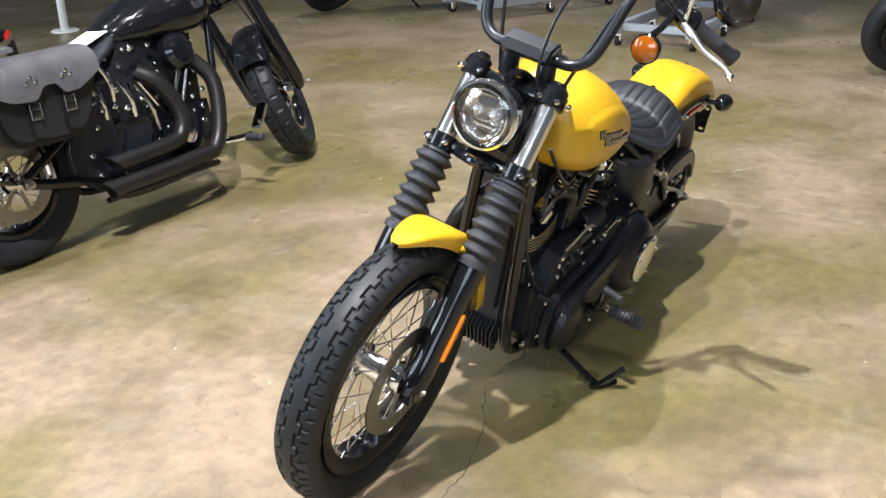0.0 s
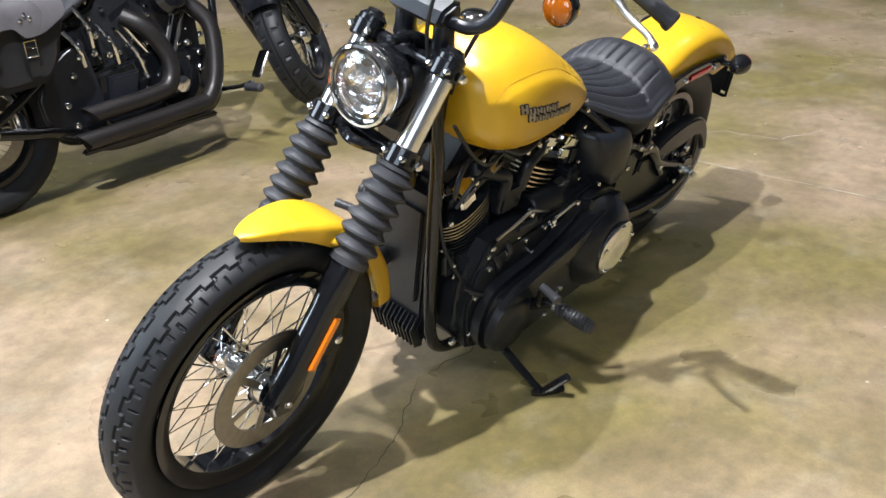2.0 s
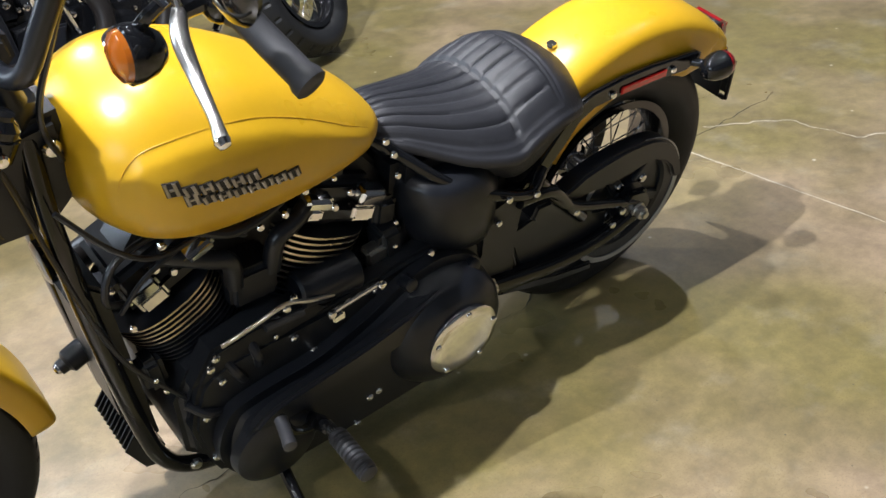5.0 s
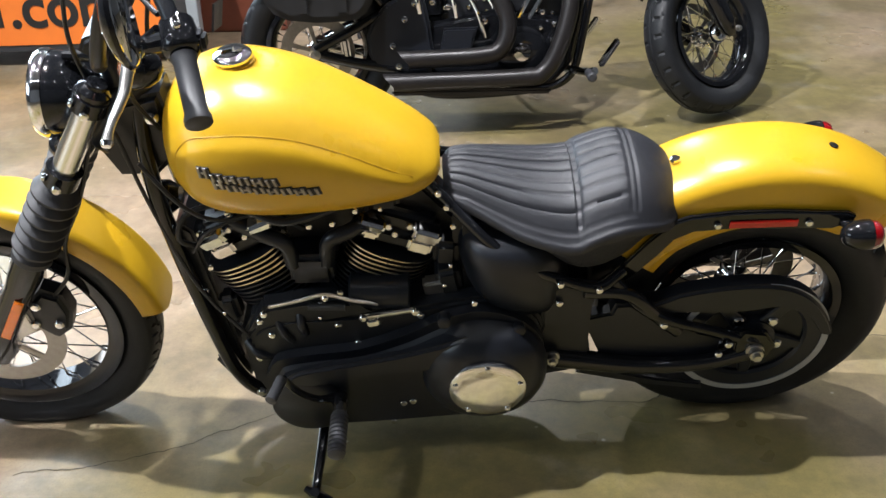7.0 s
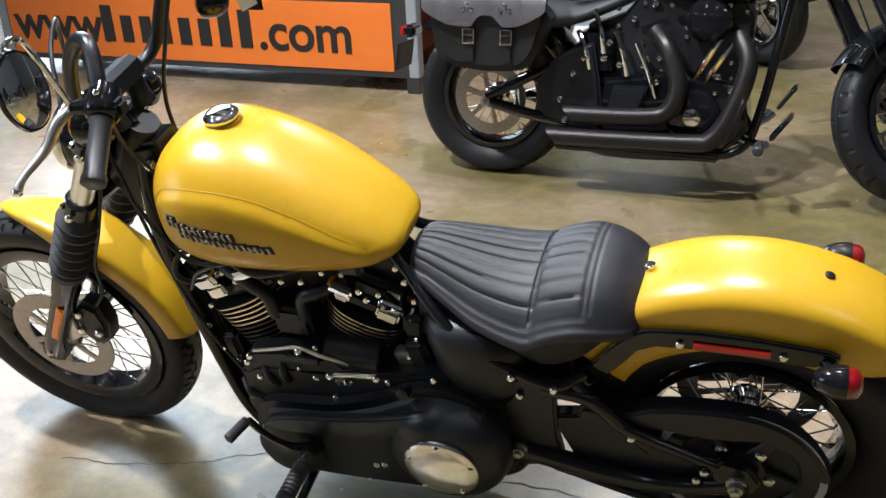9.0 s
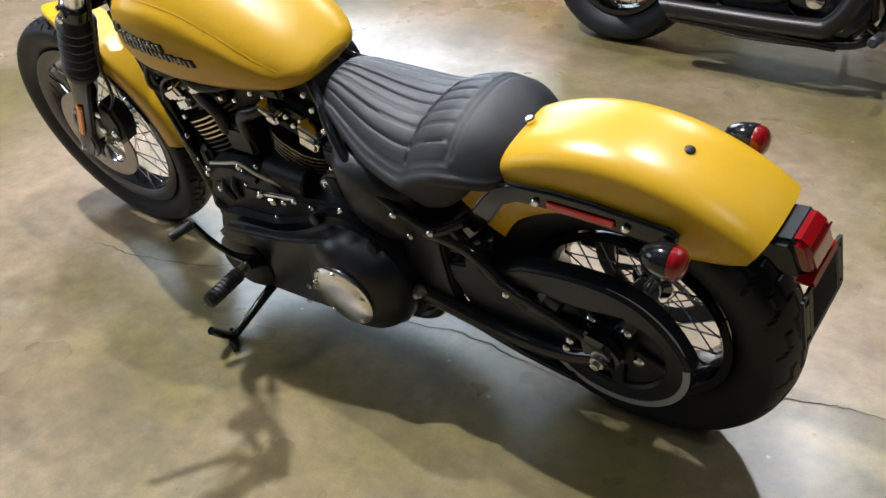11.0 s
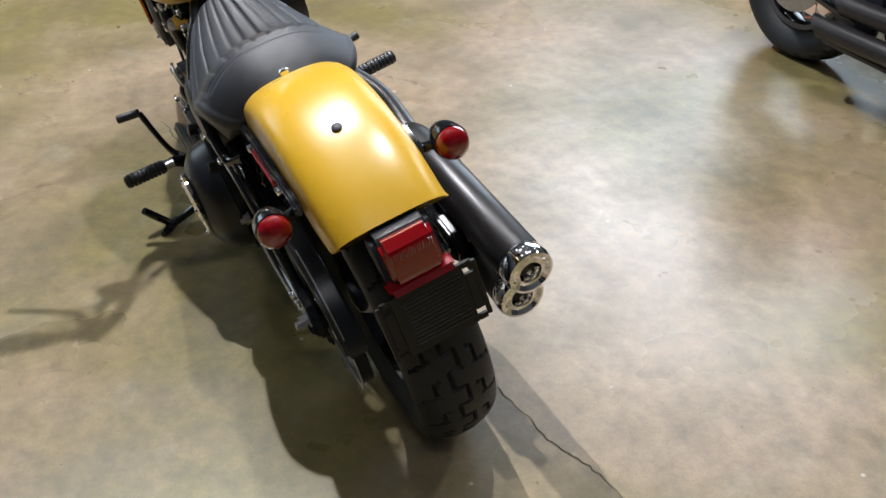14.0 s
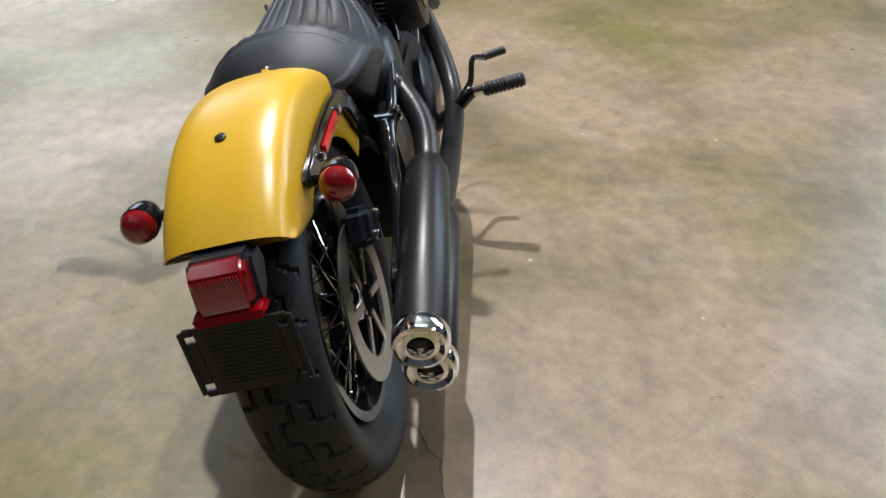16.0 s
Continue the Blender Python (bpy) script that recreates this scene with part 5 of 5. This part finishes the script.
def cruiser(m, label, bags=True, group="parked motorcycles", detail=True):
    b = thing("motorcycle", m, label, "motorcycle", group)
    sp = 32 if detail else 20
    sg = 200 if detail else 90
    wheel(b, 1.56, 0.315, 0.315, 0.128, 0.205, plain_tread, "front_wheel", 0.075, 0.14, sp, None, sg)
    wheel(b, 0.0, 0.315, 0.318, 0.140, 0.205, plain_tread, "rear_wheel", -0.088, 0.146, sp, None, sg)

    def sec(w, r0, r1):
        def f(_):
            return [(math.copysign(w * math.sin(min(1, abs(u) / 0.6) * 1.5708), u), r0 - 0.03 * min(1, abs(u) / 0.6) ** 2 - (r0 - 0.03 - r1) * max(0, (abs(u) - 0.6) / 0.4)) for u in [-1 + k / 9 for k in range(19)]]
        return f
    part("front_fender", arch((1.56, 0.315), 58, 150, sec(0.078, 0.352, 0.305), 40), M_GLOSS, b, "gloss black front fender", angle=60)
    part("rear_fender", arch((0.0, 0.315), 128, 30, sec(0.095, 0.385, 0.310), 40), M_GLOSS, b, "gloss black rear fender", angle=60)
    rk = Vector((0.34, 0, -0.62)).normalized()
    top = Vector((1.19, 0, 0.98))
    for s in (1, -1):
        part("fork_leg", lathe([(0.0, 0.025), (0.01, 0.032), (0.40, 0.034), (0.42, 0.040), (0.72, 0.038), (0.76, 0.030), (0.78, 0.012)], top + Vector((0, s * 0.115, 0)), rk, 28), M_GLOSS, b, "gloss black fork leg")
        shared("axle_nut", HEX, b, aim((1.56, s * 0.155, 0.315), (0, s, 0)))
        part("handlebar", tube([(1.17, 0, 1.03), (1.16, s * 0.10, 1.04), (1.13, s * 0.25, 1.12), (1.00, s * 0.38, 1.13), (0.86, s * 0.42, 1.08)], 0.013, 10), M_GLOSS, b)
        part("frame_tube", tube([(1.13, s * 0.04, 0.90), (1.10, s * 0.07, 0.70), (1.04, s * 0.09, 0.34), (0.98, s * 0.10, 0.18), (0.80, s * 0.11, 0.14), (0.45, s * 0.12, 0.14), (0.34, s * 0.13, 0.22)], 0.017, 12), M_GLOSS, b, "gloss black frame tube")
        part("swing_arm", tube([(0.36, s * 0.13, 0.24), (0.18, s * 0.135, 0.27), (0.0, s * 0.14, 0.315)], 0.022, 12), M_GLOSS, b)
        part("swing_strut", tube([(0.0, s * 0.14, 0.33), (0.20, s * 0.13, 0.43), (0.36, s * 0.10, 0.52)], 0.018, 12), M_GLOSS, b)
        shared("axle_nut", HEX, b, aim((0.0, s * 0.160, 0.315), (0, s, 0)) @ Matrix.Scale(1.5, 4))
    part("steering_head", lathe([(0, 0.05), (0.20, 0.045)], top, rk, 24), M_GLOSS, b)
    for s0 in (0.02, 0.22):
        part("fork_clamp", block(0.05, 0.29, 0.035, Matrix.Translation(top + rk * s0) @ Euler((0, radians(-29), 0)).to_matrix().to_4x4(), 0.012, 3), M_GLOSS, b)
    hl2 = part("headlight", lathe([(-0.07, 0.03), (-0.04, 0.07), (0.03, 0.088), (0.05, 0.088), (0.06, 0.08)], (1.36, 0, 0.90), (1, 0, 0), 36), M_GLOSS, b, "gloss black headlight shell")
    part("lens", lathe([(0.052, 0.082), (0.062, 0.06), (0.066, 0.002)], (1.36, 0, 0.90), (1, 0, 0), 32), M_GLASS, hl2, "clear headlight lens")
    bm = bmesh.new()
    T2 = [(1.12, 0.05, 0.86, 0.80), (1.09, 0.11, 0.91, 0.75), (1.02, 0.15, 0.935, 0.71), (0.92, 0.165, 0.935, 0.70), (0.80, 0.155, 0.905, 0.70), (0.68, 0.125, 0.855, 0.71), (0.58, 0.085, 0.80, 0.72), (0.55, 0.03, 0.77, 0.74)]
    grid(bm, [tank_ring(*q, n=32) for q in smooth_path(T2, 4)], True, True)
    tk = part("fuel_tank", bm, M_GLOSS, b, "gloss black fuel tank with round emblem", angle=70)
    for s in (1, -1):
        part("emblem", lathe([(0.0, 0.030), (0.006, 0.029), (0.008, 0.02), (0.009, 0.002)], (0.98, s * 0.160, 0.83), (0, s, 0.15), 28), M_CHROME, tk, "round chrome tank emblem")
    bm = bmesh.new()
    S2 = [(0.60, 0.06, 0.775, 0.74), (0.55, 0.10, 0.765, 0.70), (0.46, 0.13, 0.725, 0.66), (0.36, 0.155, 0.695, 0.62), (0.26, 0.165, 0.690, 0.60), (0.18, 0.160, 0.715, 0.62), (0.12, 0.14, 0.755, 0.66), (0.08, 0.10, 0.770, 0.70), (0.06, 0.05, 0.76, 0.73)]
    grid(bm, [tank_ring(*q, n=32) for q in smooth_path(S2, 4)], True, True)
    part("seat", bm, M_LEATHER, b, "black leather saddle", angle=70)
    part("pillion_pad", block(0.26, 0.20, 0.055, pose(-0.09, 0, 0.775, 0, -4), 0.024, 4), M_LEATHER, b, "black passenger pad")
    # V-twin with round air cleaner
    part("crankcase", plate([(0.98, 0.42), (1.00, 0.25), (0.92, 0.16), (0.50, 0.16), (0.42, 0.26), (0.45, 0.42), (0.70, 0.46)], -0.13, 0.13, 0.02, 3), M_GLOSS, b, "gloss black engine case")
    for base, lean, xs in ((Vector((0.83, 0, 0.42)), 24, 1), (Vector((0.72, 0, 0.42)), -22, -1)):
        mm = Matrix.Translation(base) @ Euler((0, radians(lean), 0)).to_matrix().to_4x4()
        cy = part("cylinder", block(0.10, 0.11, 0.20, mm @ pose(0, 0, 0.10), 0.02, 2), M_MATTE, b, "black finned cylinder")
        for k in range(9):
            part("fin", block(0.138, 0.152, 0.005, mm @ pose(0, 0, 0.03 + k * 0.0165), 0.0015, 1), M_STEEL if k > 4 else M_SATIN, cy)
        part("rocker_cover", block(0.15, 0.17, 0.07, mm @ pose(0, 0, 0.215), 0.02, 3), M_GLOSS, b, "gloss black rocker cover")
        for dx in (-0.02, 0.025):
            part("pushrod_tube", tube([tuple(mm @ Vector((dx, -0.085, 0.18))), (0.775 + dx, -0.115, 0.37)], 0.011, 10, 2), M_CHROME, cy, "chrome pushrod tube")
        part("exhaust_flange", lathe([(0, 0.026), (0.02, 0.026)], mm @ Vector((xs * 0.06, -0.06, 0.17)), (xs, -0.6, -0.2), 16), M_CHROME, cy)
    part("air_cleaner", lathe([(0.0, 0.05), (0.01, 0.078), (0.05, 0.082), (0.075, 0.066), (0.086, 0.035), (0.088, 0.003)], (0.83, -0.10, 0.64), (0.15, -1, 0.25), 40), M_GLOSS, b, "round gloss black air cleaner")
    cc = part("cam_cover", lathe([(0.0, 0.10), (0.02, 0.10), (0.03, 0.08), (0.031, 0.003)], (0.80, -0.13, 0.30), (0, -1, 0), 36), M_GLOSS, b)
    part("timer_cover", lathe([(0.03, 0.036), (0.038, 0.033), (0.040, 0.003)], (0.80, -0.13, 0.30), (0, -1, 0), 12), M_CHROME, cc, "chrome timer cover")
    bolts(b, [(0.55, -0.135, 0.36), (0.60, -0.135, 0.36), (0.52, -0.14, 0.48), (0.46, -0.14, 0.50), (0.48, -0.14, 0.56), (0.66, -0.13, 0.42), (0.62, -0.12, 0.50), (0.92, -0.13, 0.34), (0.93, -0.13, 0.40), (0.88, -0.13, 0.45)], (0, -1, 0), 2.2)
    part("engine_top", plate([(0.98, 0.38), (0.99, 0.66), (0.92, 0.76), (0.60, 0.76), (0.52, 0.66), (0.42, 0.62), (0.30, 0.50), (0.32, 0.24), (0.50, 0.20)], -0.085, 0.085, 0.012), M_MATTE, b, "black engine body")
    part("swing_cover", plate([(0.42, 0.56), (0.28, 0.50), (0.20, 0.38), (0.24, 0.24), (0.40, 0.18), (0.46, 0.30)], -0.150, -0.120, 0.012, 3, smooth=2), M_SATIN, b, "black swing arm cover")
    part("fender_strut", plate([(0.28, 0.60), (0.20, 0.64), (-0.24, 0.62), (-0.28, 0.59), (-0.22, 0.575), (0.20, 0.585)], -0.118, -0.106, 0.004), M_GLOSS, b)
    part("brake_caliper", block(0.035, 0.03, 0.09, pose(0.115, -0.130, 0.33, 0, -6), 0.012, 3), M_CHROME, b, "chrome rear brake caliper")
    for x0, z0, x1, z1 in ((0.42, 0.68, 0.46, 0.52), (0.50, 0.60, 0.55, 0.44), (0.36, 0.60, 0.41, 0.46), (0.58, 0.56, 0.66, 0.36)):
        part("chrome_tube", tube([(x0, -0.135, z0), ((x0 + x1) / 2 + 0.01, -0.155, (z0 + z1) / 2), (x1, -0.145, z1)], 0.009, 10), M_CHROME, b, "chrome oil line")
    bolts(b, [(0.39, -0.152, 0.50), (0.35, -0.152, 0.44), (0.30, -0.152, 0.34), (0.32, -0.152, 0.26), (0.95, -0.09, 0.55), (0.90, -0.09, 0.70), (0.64, -0.09, 0.70), (0.56, -0.09, 0.64), (0.70, -0.12, 0.70), (0.86, -0.12, 0.72), (0.98, -0.09, 0.46)], (0, -1, 0.2), 2.0)
    # scattered chrome bolts, made up to give the engine its highlight speckles
    rnd = random.Random(5)
    bolts(b, [(rnd.uniform(0.50, 0.97), -0.087, rnd.uniform(0.40, 0.72)) for _ in range(26)] + [(rnd.uniform(0.52, 0.90), -0.131, rnd.uniform(0.20, 0.40)) for _ in range(14)], (0, -1, 0), 1.5)
    part("oil_tank", block(0.16, 0.24, 0.20, pose(0.44, 0, 0.52), 0.03, 3), M_GLOSS, b, "gloss black oil tank")
    part("gearbox_cover", plate([(0.63, 0.40), (0.60, 0.30), (0.48, 0.30), (0.50, 0.40)], -0.150, -0.12, 0.008), M_SATIN, b)
    # twin exhausts, slash cut
    for pts in ([(0.64, -0.09, 0.60), (0.70, -0.15, 0.54), (0.745, -0.185, 0.42), (0.715, -0.20, 0.325), (0.62, -0.205, 0.300), (0.36, -0.205, 0.295)], [(0.94, -0.10, 0.60), (0.985, -0.16, 0.50), (0.945, -0.20, 0.34), (0.88, -0.215, 0.235), (0.78, -0.22, 0.215), (0.30, -0.22, 0.210)]):
        pp = part("exhaust_pipe", tube(pts, 0.034, 18, 8), M_PIPE, b, "dark ceramic-coated exhaust pipe")
        e = Vector(pts[-1])
        tip = lathe([(-0.01, 0.0345), (0.030, 0.0345), (0.032, 0.031), (0.0, 0.030), (-0.01, 0.002)], (0, 0, 0), (-1, 0, 0), 24)
        tip.transform(Matrix.Translation(e + Vector((0.02, 0, 0))) @ Matrix(((1, 0, -0.9, 0), (0, 1, 0, 0), (0, 0, 1, 0), (0, 0, 0, 1))))
        part("tip", tip, M_PIPE, pp, "slash-cut exhaust tip")
    part("under_rail", block(0.62, 0.03, 0.022, pose(0.60, -0.19, 0.160, 0, 1), 0.008, 2), M_GLOSS, b)
    for s in (1, -1):
        fc = part("forward_control", tube([(0.98, s * 0.10, 0.22), (1.04, s * 0.20, 0.225), (1.07, s * 0.26, 0.24)], 0.015, 10), M_CHROME, b, "chrome forward foot control")
        part("pedal", block(0.016, 0.06, 0.12, pose(1.12, s * 0.27, 0.31, 0, 35), 0.006, 2), M_CHROME, fc, "chrome foot pedal")
        part("foot_peg", lathe([(0, 0.012), (0.004, 0.018), (0.09, 0.018), (0.095, 0.012)], (1.05, s * 0.24, 0.23), (0, s, 0), 18), M_GAITER, fc)
        part("signal_stalk", tube([(-0.12, s * 0.10, 0.60), (-0.13, s * 0.16, 0.60)], 0.009, 8), M_GLOSS, b)
        tsg = part("turn_signal", lathe([(0.04, 0.005), (0.02, 0.025), (-0.01, 0.030), (-0.012, 0.027)], (-0.14, s * 0.18, 0.60), (1, 0, 0), 24), M_GLOSS, b)
        part("lens", lathe([(-0.012, 0.028), (-0.024, 0.018), (-0.028, 0.002)], (-0.14, s * 0.18, 0.60), (1, 0, 0), 24), M_REDLENS, tsg, "red lens")
    tl2 = part("tail_lamp", block(0.05, 0.10, 0.05, pose(-0.36, 0, 0.56), 0.012, 3), M_GLOSS, b)
    part("lens", block(0.02, 0.09, 0.042, pose(-0.392, 0, 0.56), 0.008, 3), M_REDREFL, tl2, "red tail lamp lens")
    part("plate_bracket", block(0.008, 0.17, 0.11, pose(-0.40, 0, 0.46, 0, 8), 0.002), M_DARKREFL, b)
    part("side_stand", tube([(0.86, 0.11, 0.14), (0.80, 0.30, 0.10)], 0.012, 8, 3), M_GLOSS, b)
    part("brake_hose", tube([(1.24, -0.06, 0.80), (1.30, -0.09, 0.62), (1.36, -0.08, 0.50), (1.45, -0.07, 0.47)], 0.004, 8), M_SATIN, b)
    steer = Matrix.Translation(top) @ Matrix.Rotation(radians(37), 4, -rk) @ Matrix.Translation(-top)
    for ob in b.children:
        if ob.name.split(".")[0] in ("front_wheel", "front_fender", "fork_leg", "handlebar", "fork_clamp", "headlight", "brake_hose", "axle_nut") and (ob.matrix_basis.translation.x > 0.8 or "axle" not in ob.name):
            ob.matrix_basis = steer @ ob.matrix_basis
    if bags:
        for s in (1, -1):
            y0, y1 = s * 0.175, s * 0.310
            body = [(-0.175, 0.690), (0.255, 0.700), (0.265, 0.600), (0.215, 0.490), (0.130, 0.460), (-0.075, 0.470), (-0.160, 0.540)]
            bag = part("saddlebag", plate(body, min(y0, y1), max(y0, y1), 0.025, 4, smooth=2), M_BAG, b, "black leather saddlebag with two buckled straps")
            fl = bmesh.new()
            rows = []
            for k in range(41):
                x = -0.195 + 0.475 * k / 40
                f = k / 40
                drop = 0.118 + 0.022 * math.sin(f * math.pi) - 0.045 * math.exp(-((f - 0.53) / 0.10) ** 4)
                edge = min(f, 1 - f)
                drop *= min(1, 0.62 + (edge * 3) ** 0.6 * 0.5)
                rows.append([(x, s * 0.150, 0.768), (x, s * 0.20, 0.776), (x, s * 0.25, 0.776), (x, s * 0.285, 0.768), (x, s * 0.312, 0.752), (x, s * 0.328, 0.730), (x, s * 0.335, 0.702), (x, s * 0.337, 0.765 - drop), (x, s * 0.326, 0.765 - drop), (x, s * 0.320, 0.71), (x, s * 0.24, 0.755), (x, s * 0.150, 0.752)])
            grid(fl, rows, True, True)
            part("flap", fl, M_FLAP, bag, "grey-black leather flap, lightened for its sheen", angle=60)
            for x in (-0.015, 0.130) if s < 0 else (-0.015, 0.130):
                part("strap", block(0.040, 0.008, 0.15, pose(x, s * 0.3185, 0.572), 0.003, 2), M_BAG, bag)
                bk = bmesh.new()
                for dx, dz, w, h in ((-0.021, 0, 0.006, 0.052), (0.021, 0, 0.006, 0.052), (0, 0.026, 0.048, 0.006), (0, -0.026, 0.048, 0.006), (0, 0.004, 0.044, 0.005)):
                    block(w, 0.008, h, pose(x + dx, s * 0.327, 0.592 + dz), 0.002, 1, bk)
                part("buckle", bk, M_CHROME, bag, "chrome roller buckle")
                bolts(bag, [(x - 0.018, s * 0.335, 0.690), (x + 0.018, s * 0.335, 0.690), (x, s * 0.335, 0.706)], (0, s, 0.1), 1.2)
            part("rack_rail", tube([(0.10, s * 0.12, 0.70), (-0.10, s * 0.13, 0.74), (-0.30, s * 0.11, 0.745)], 0.008, 8), M_CHROME, b, "chrome luggage rail")
    return b


near_black = cruiser(pose(1.17, -1.93, 0, 0, 0, 181.0) @ pose(0, 0, 0, -6), "gloss black cruiser motorcycle with leather saddlebags on its stand")
slip = thing("price_card", pose(1.17, -1.93, 0, 0, 0, 181.0) @ pose(0, 0, 0, -6) @ pose(0.44, -0.02, 0.745, 0, -17, 0), "white paper card lying on the black saddle", "card")
part("sheet", block(0.24, 0.13, 0.002, None, 0.0008, 1), M_PAPER, slip)

# ---- far side of the room ----
copy_thing(near_black, pose(-4.98, -3.36, 0, 0, 0, -51.5) @ pose(0, 0, 0, -6))
far = cruiser(pose(-3.38, 1.95, 0, 0, 0, -94) @ pose(0, 0, 0, -9), "black and orange motorcycle parked across the floor", False, detail=False)
copy_thing(far, pose(-5.6, -1.35, 0.16, 0, 0, 0) @ pose(0, 0, 0, -2))
red = cruiser(pose(0.25, -3.80, 0, 0, 0, -50) @ pose(0, 0, 0, -6), "dark touring motorcycle with a bright red tail lamp", False, detail=False)


def dolly(m):
    d = thing("moving_dolly", m, "grey steel motorcycle dolly on chrome castors", "dolly", "motorcycle dollies")
    for s in (1, -1):
        part("rail", block(0.06, 1.5, 0.07, pose(s * 0.285, 0, 0.13), 0.006), M_GREY, d, "grey steel rail")
        part("cross_bar", block(0.57, 0.06, 0.05, pose(0, s * 0.62, 0.13), 0.005), M_GREY, d)
        for y in (-0.66, 0.0, 0.66):
            c = part("castor", lathe([(-0.016, 0.02), (-0.014, 0.04), (0.014, 0.04), (0.016, 0.02)], (s * 0.285, y, 0.040), (1, 0, 0), 24), M_RUBBER, d, "castor wheel with chrome fork")
            part("castor_fork", block(0.05, 0.045, 0.07, pose(s * 0.285, y, 0.065), 0.008, 2), M_CHROME, c)
    return d


one = dolly(pose(-4.35, -1.36, 0, 0, 0, 90))
copy_thing(one, pose(-4.95, -3.05, 0, 0, 0, 64))
post = thing("post", pose(-2.3, -6.15, 0), "slim white painted steel post standing on the floor", "post")
part("shaft", lathe([(0.012, 0.035), (2.2, 0.035)], (0, 0, 0), (0, 0, 1), 20), M_PAPER, post)
part("foot", lathe([(0.0, 0.12), (0.012, 0.11), (0.013, 0.036)], (0, 0, 0), (0, 0, 1), 28), M_PAPER, post)

# display counter with a banner
SX, SY = 1.97, -2.86
desk = thing("display_counter", pose(SX, SY, 0, 0, 0, 0), "low display counter with an orange lettered banner", "counter")
part("top", block(2.70, 0.70, 0.05, pose(1.28, -0.33, 0.585), 0.006), M_GREY, desk, "grey counter top")
part("body", block(2.50, 0.56, 0.41, pose(1.28, -0.34, 0.335), 0.004), M_WOOD, desk, "red-brown counter body")
ban = part("banner", block(2.56, 0.012, 0.44, pose(1.24, 0.0, 0.300), 0.003), M_COUNTER, desk, "black-edged banner board")
part("banner_sheet", block(2.46, 0.006, 0.352, pose(1.275, 0.010, 0.290), 0.001, 1), M_SIGN, ban, "orange banner sheet")
for x in (0.0 - 0.055, 2.55):
    part("leg", block(0.07, 0.07, 0.56, pose(x, -0.03, 0.28), 0.004), M_GREY, desk, "steel counter leg")
    part("foot", block(0.075, 0.075, 0.09, pose(x, -0.03, 0.045), 0.004), M_COUNTER, desk)


def letters(body, x, z, size, parent):
    cu = bpy.data.curves.new("lettering", "FONT")
    cu.body, cu.size, cu.extrude, cu.offset = body, size, 0.0015, 0.005
    cu.space_character = 0.98
    tmp = bpy.data.objects.new("lettering", cu)
    scene.collection.objects.link(tmp)
    me = bpy.data.meshes.new_from_object(tmp.evaluated_get(bpy.context.evaluated_depsgraph_get()))
    bpy.data.objects.remove(tmp)
    me.materials.clear()
    me.materials.append(M_INK)
    ob = new("lettering", me)
    ob.parent = parent
    ob.matrix_basis = Matrix.Translation((x, 0.0155, z)) @ Euler((radians(90), 0, radians(180))).to_matrix().to_4x4()
    return tagged(ob, "black banner lettering")


letters(".com", 0.83, 0.205, 0.29, ban)
letters("www.", 2.46, 0.205, 0.29, ban)
for k in range(8):
    tall = 0.205 if k in (0, 6, 7) else 0.15
    part("word_bar", block(0.075, 0.004, tall, pose(1.80 - k * 0.128, 0.0155, 0.205 + tall / 2), 0.001, 1), M_INK, ban, "black bar in place of a name")
box = thing("counter_box", pose(2.0, -3.75, 0), "red-brown display box beside the counter", "box")
part("carcass", block(0.9, 0.7, 0.95, pose(0, 0, 0.475), 0.01), M_WOOD, box)
part("lid", block(0.94, 0.74, 0.03, pose(0, 0, 0.965), 0.006), M_GREY, box)
cord = thing("coiled_cable", pose(3.35, -2.35, 0), "loose coil of dark cable on the floor", "cable")
part("coil", tube([(0.10 * math.cos(a * 0.7) * (1 + 0.15 * math.sin(a * 2.3)), 0.08 * math.sin(a * 0.7), 0.006 + 0.0012 * a) for a in range(22)], 0.005, 6, 3), M_SATIN, cord)
cab = thing("steel_cabinet", pose(0.86, -3.45, 0), "light grey steel cabinet standing on a dark plinth", "cabinet")
part("carcass", block(0.62, 0.55, 0.95, pose(0, 0, 0.575), 0.008), M_GREY, cab)
part("drawer_front", block(0.58, 0.02, 0.18, pose(0, 0.284, 0.22), 0.006), M_PAPER, cab, "white drawer front")
part("plinth", block(0.58, 0.50, 0.10, pose(0, 0, 0.05), 0.004), M_COUNTER, cab)
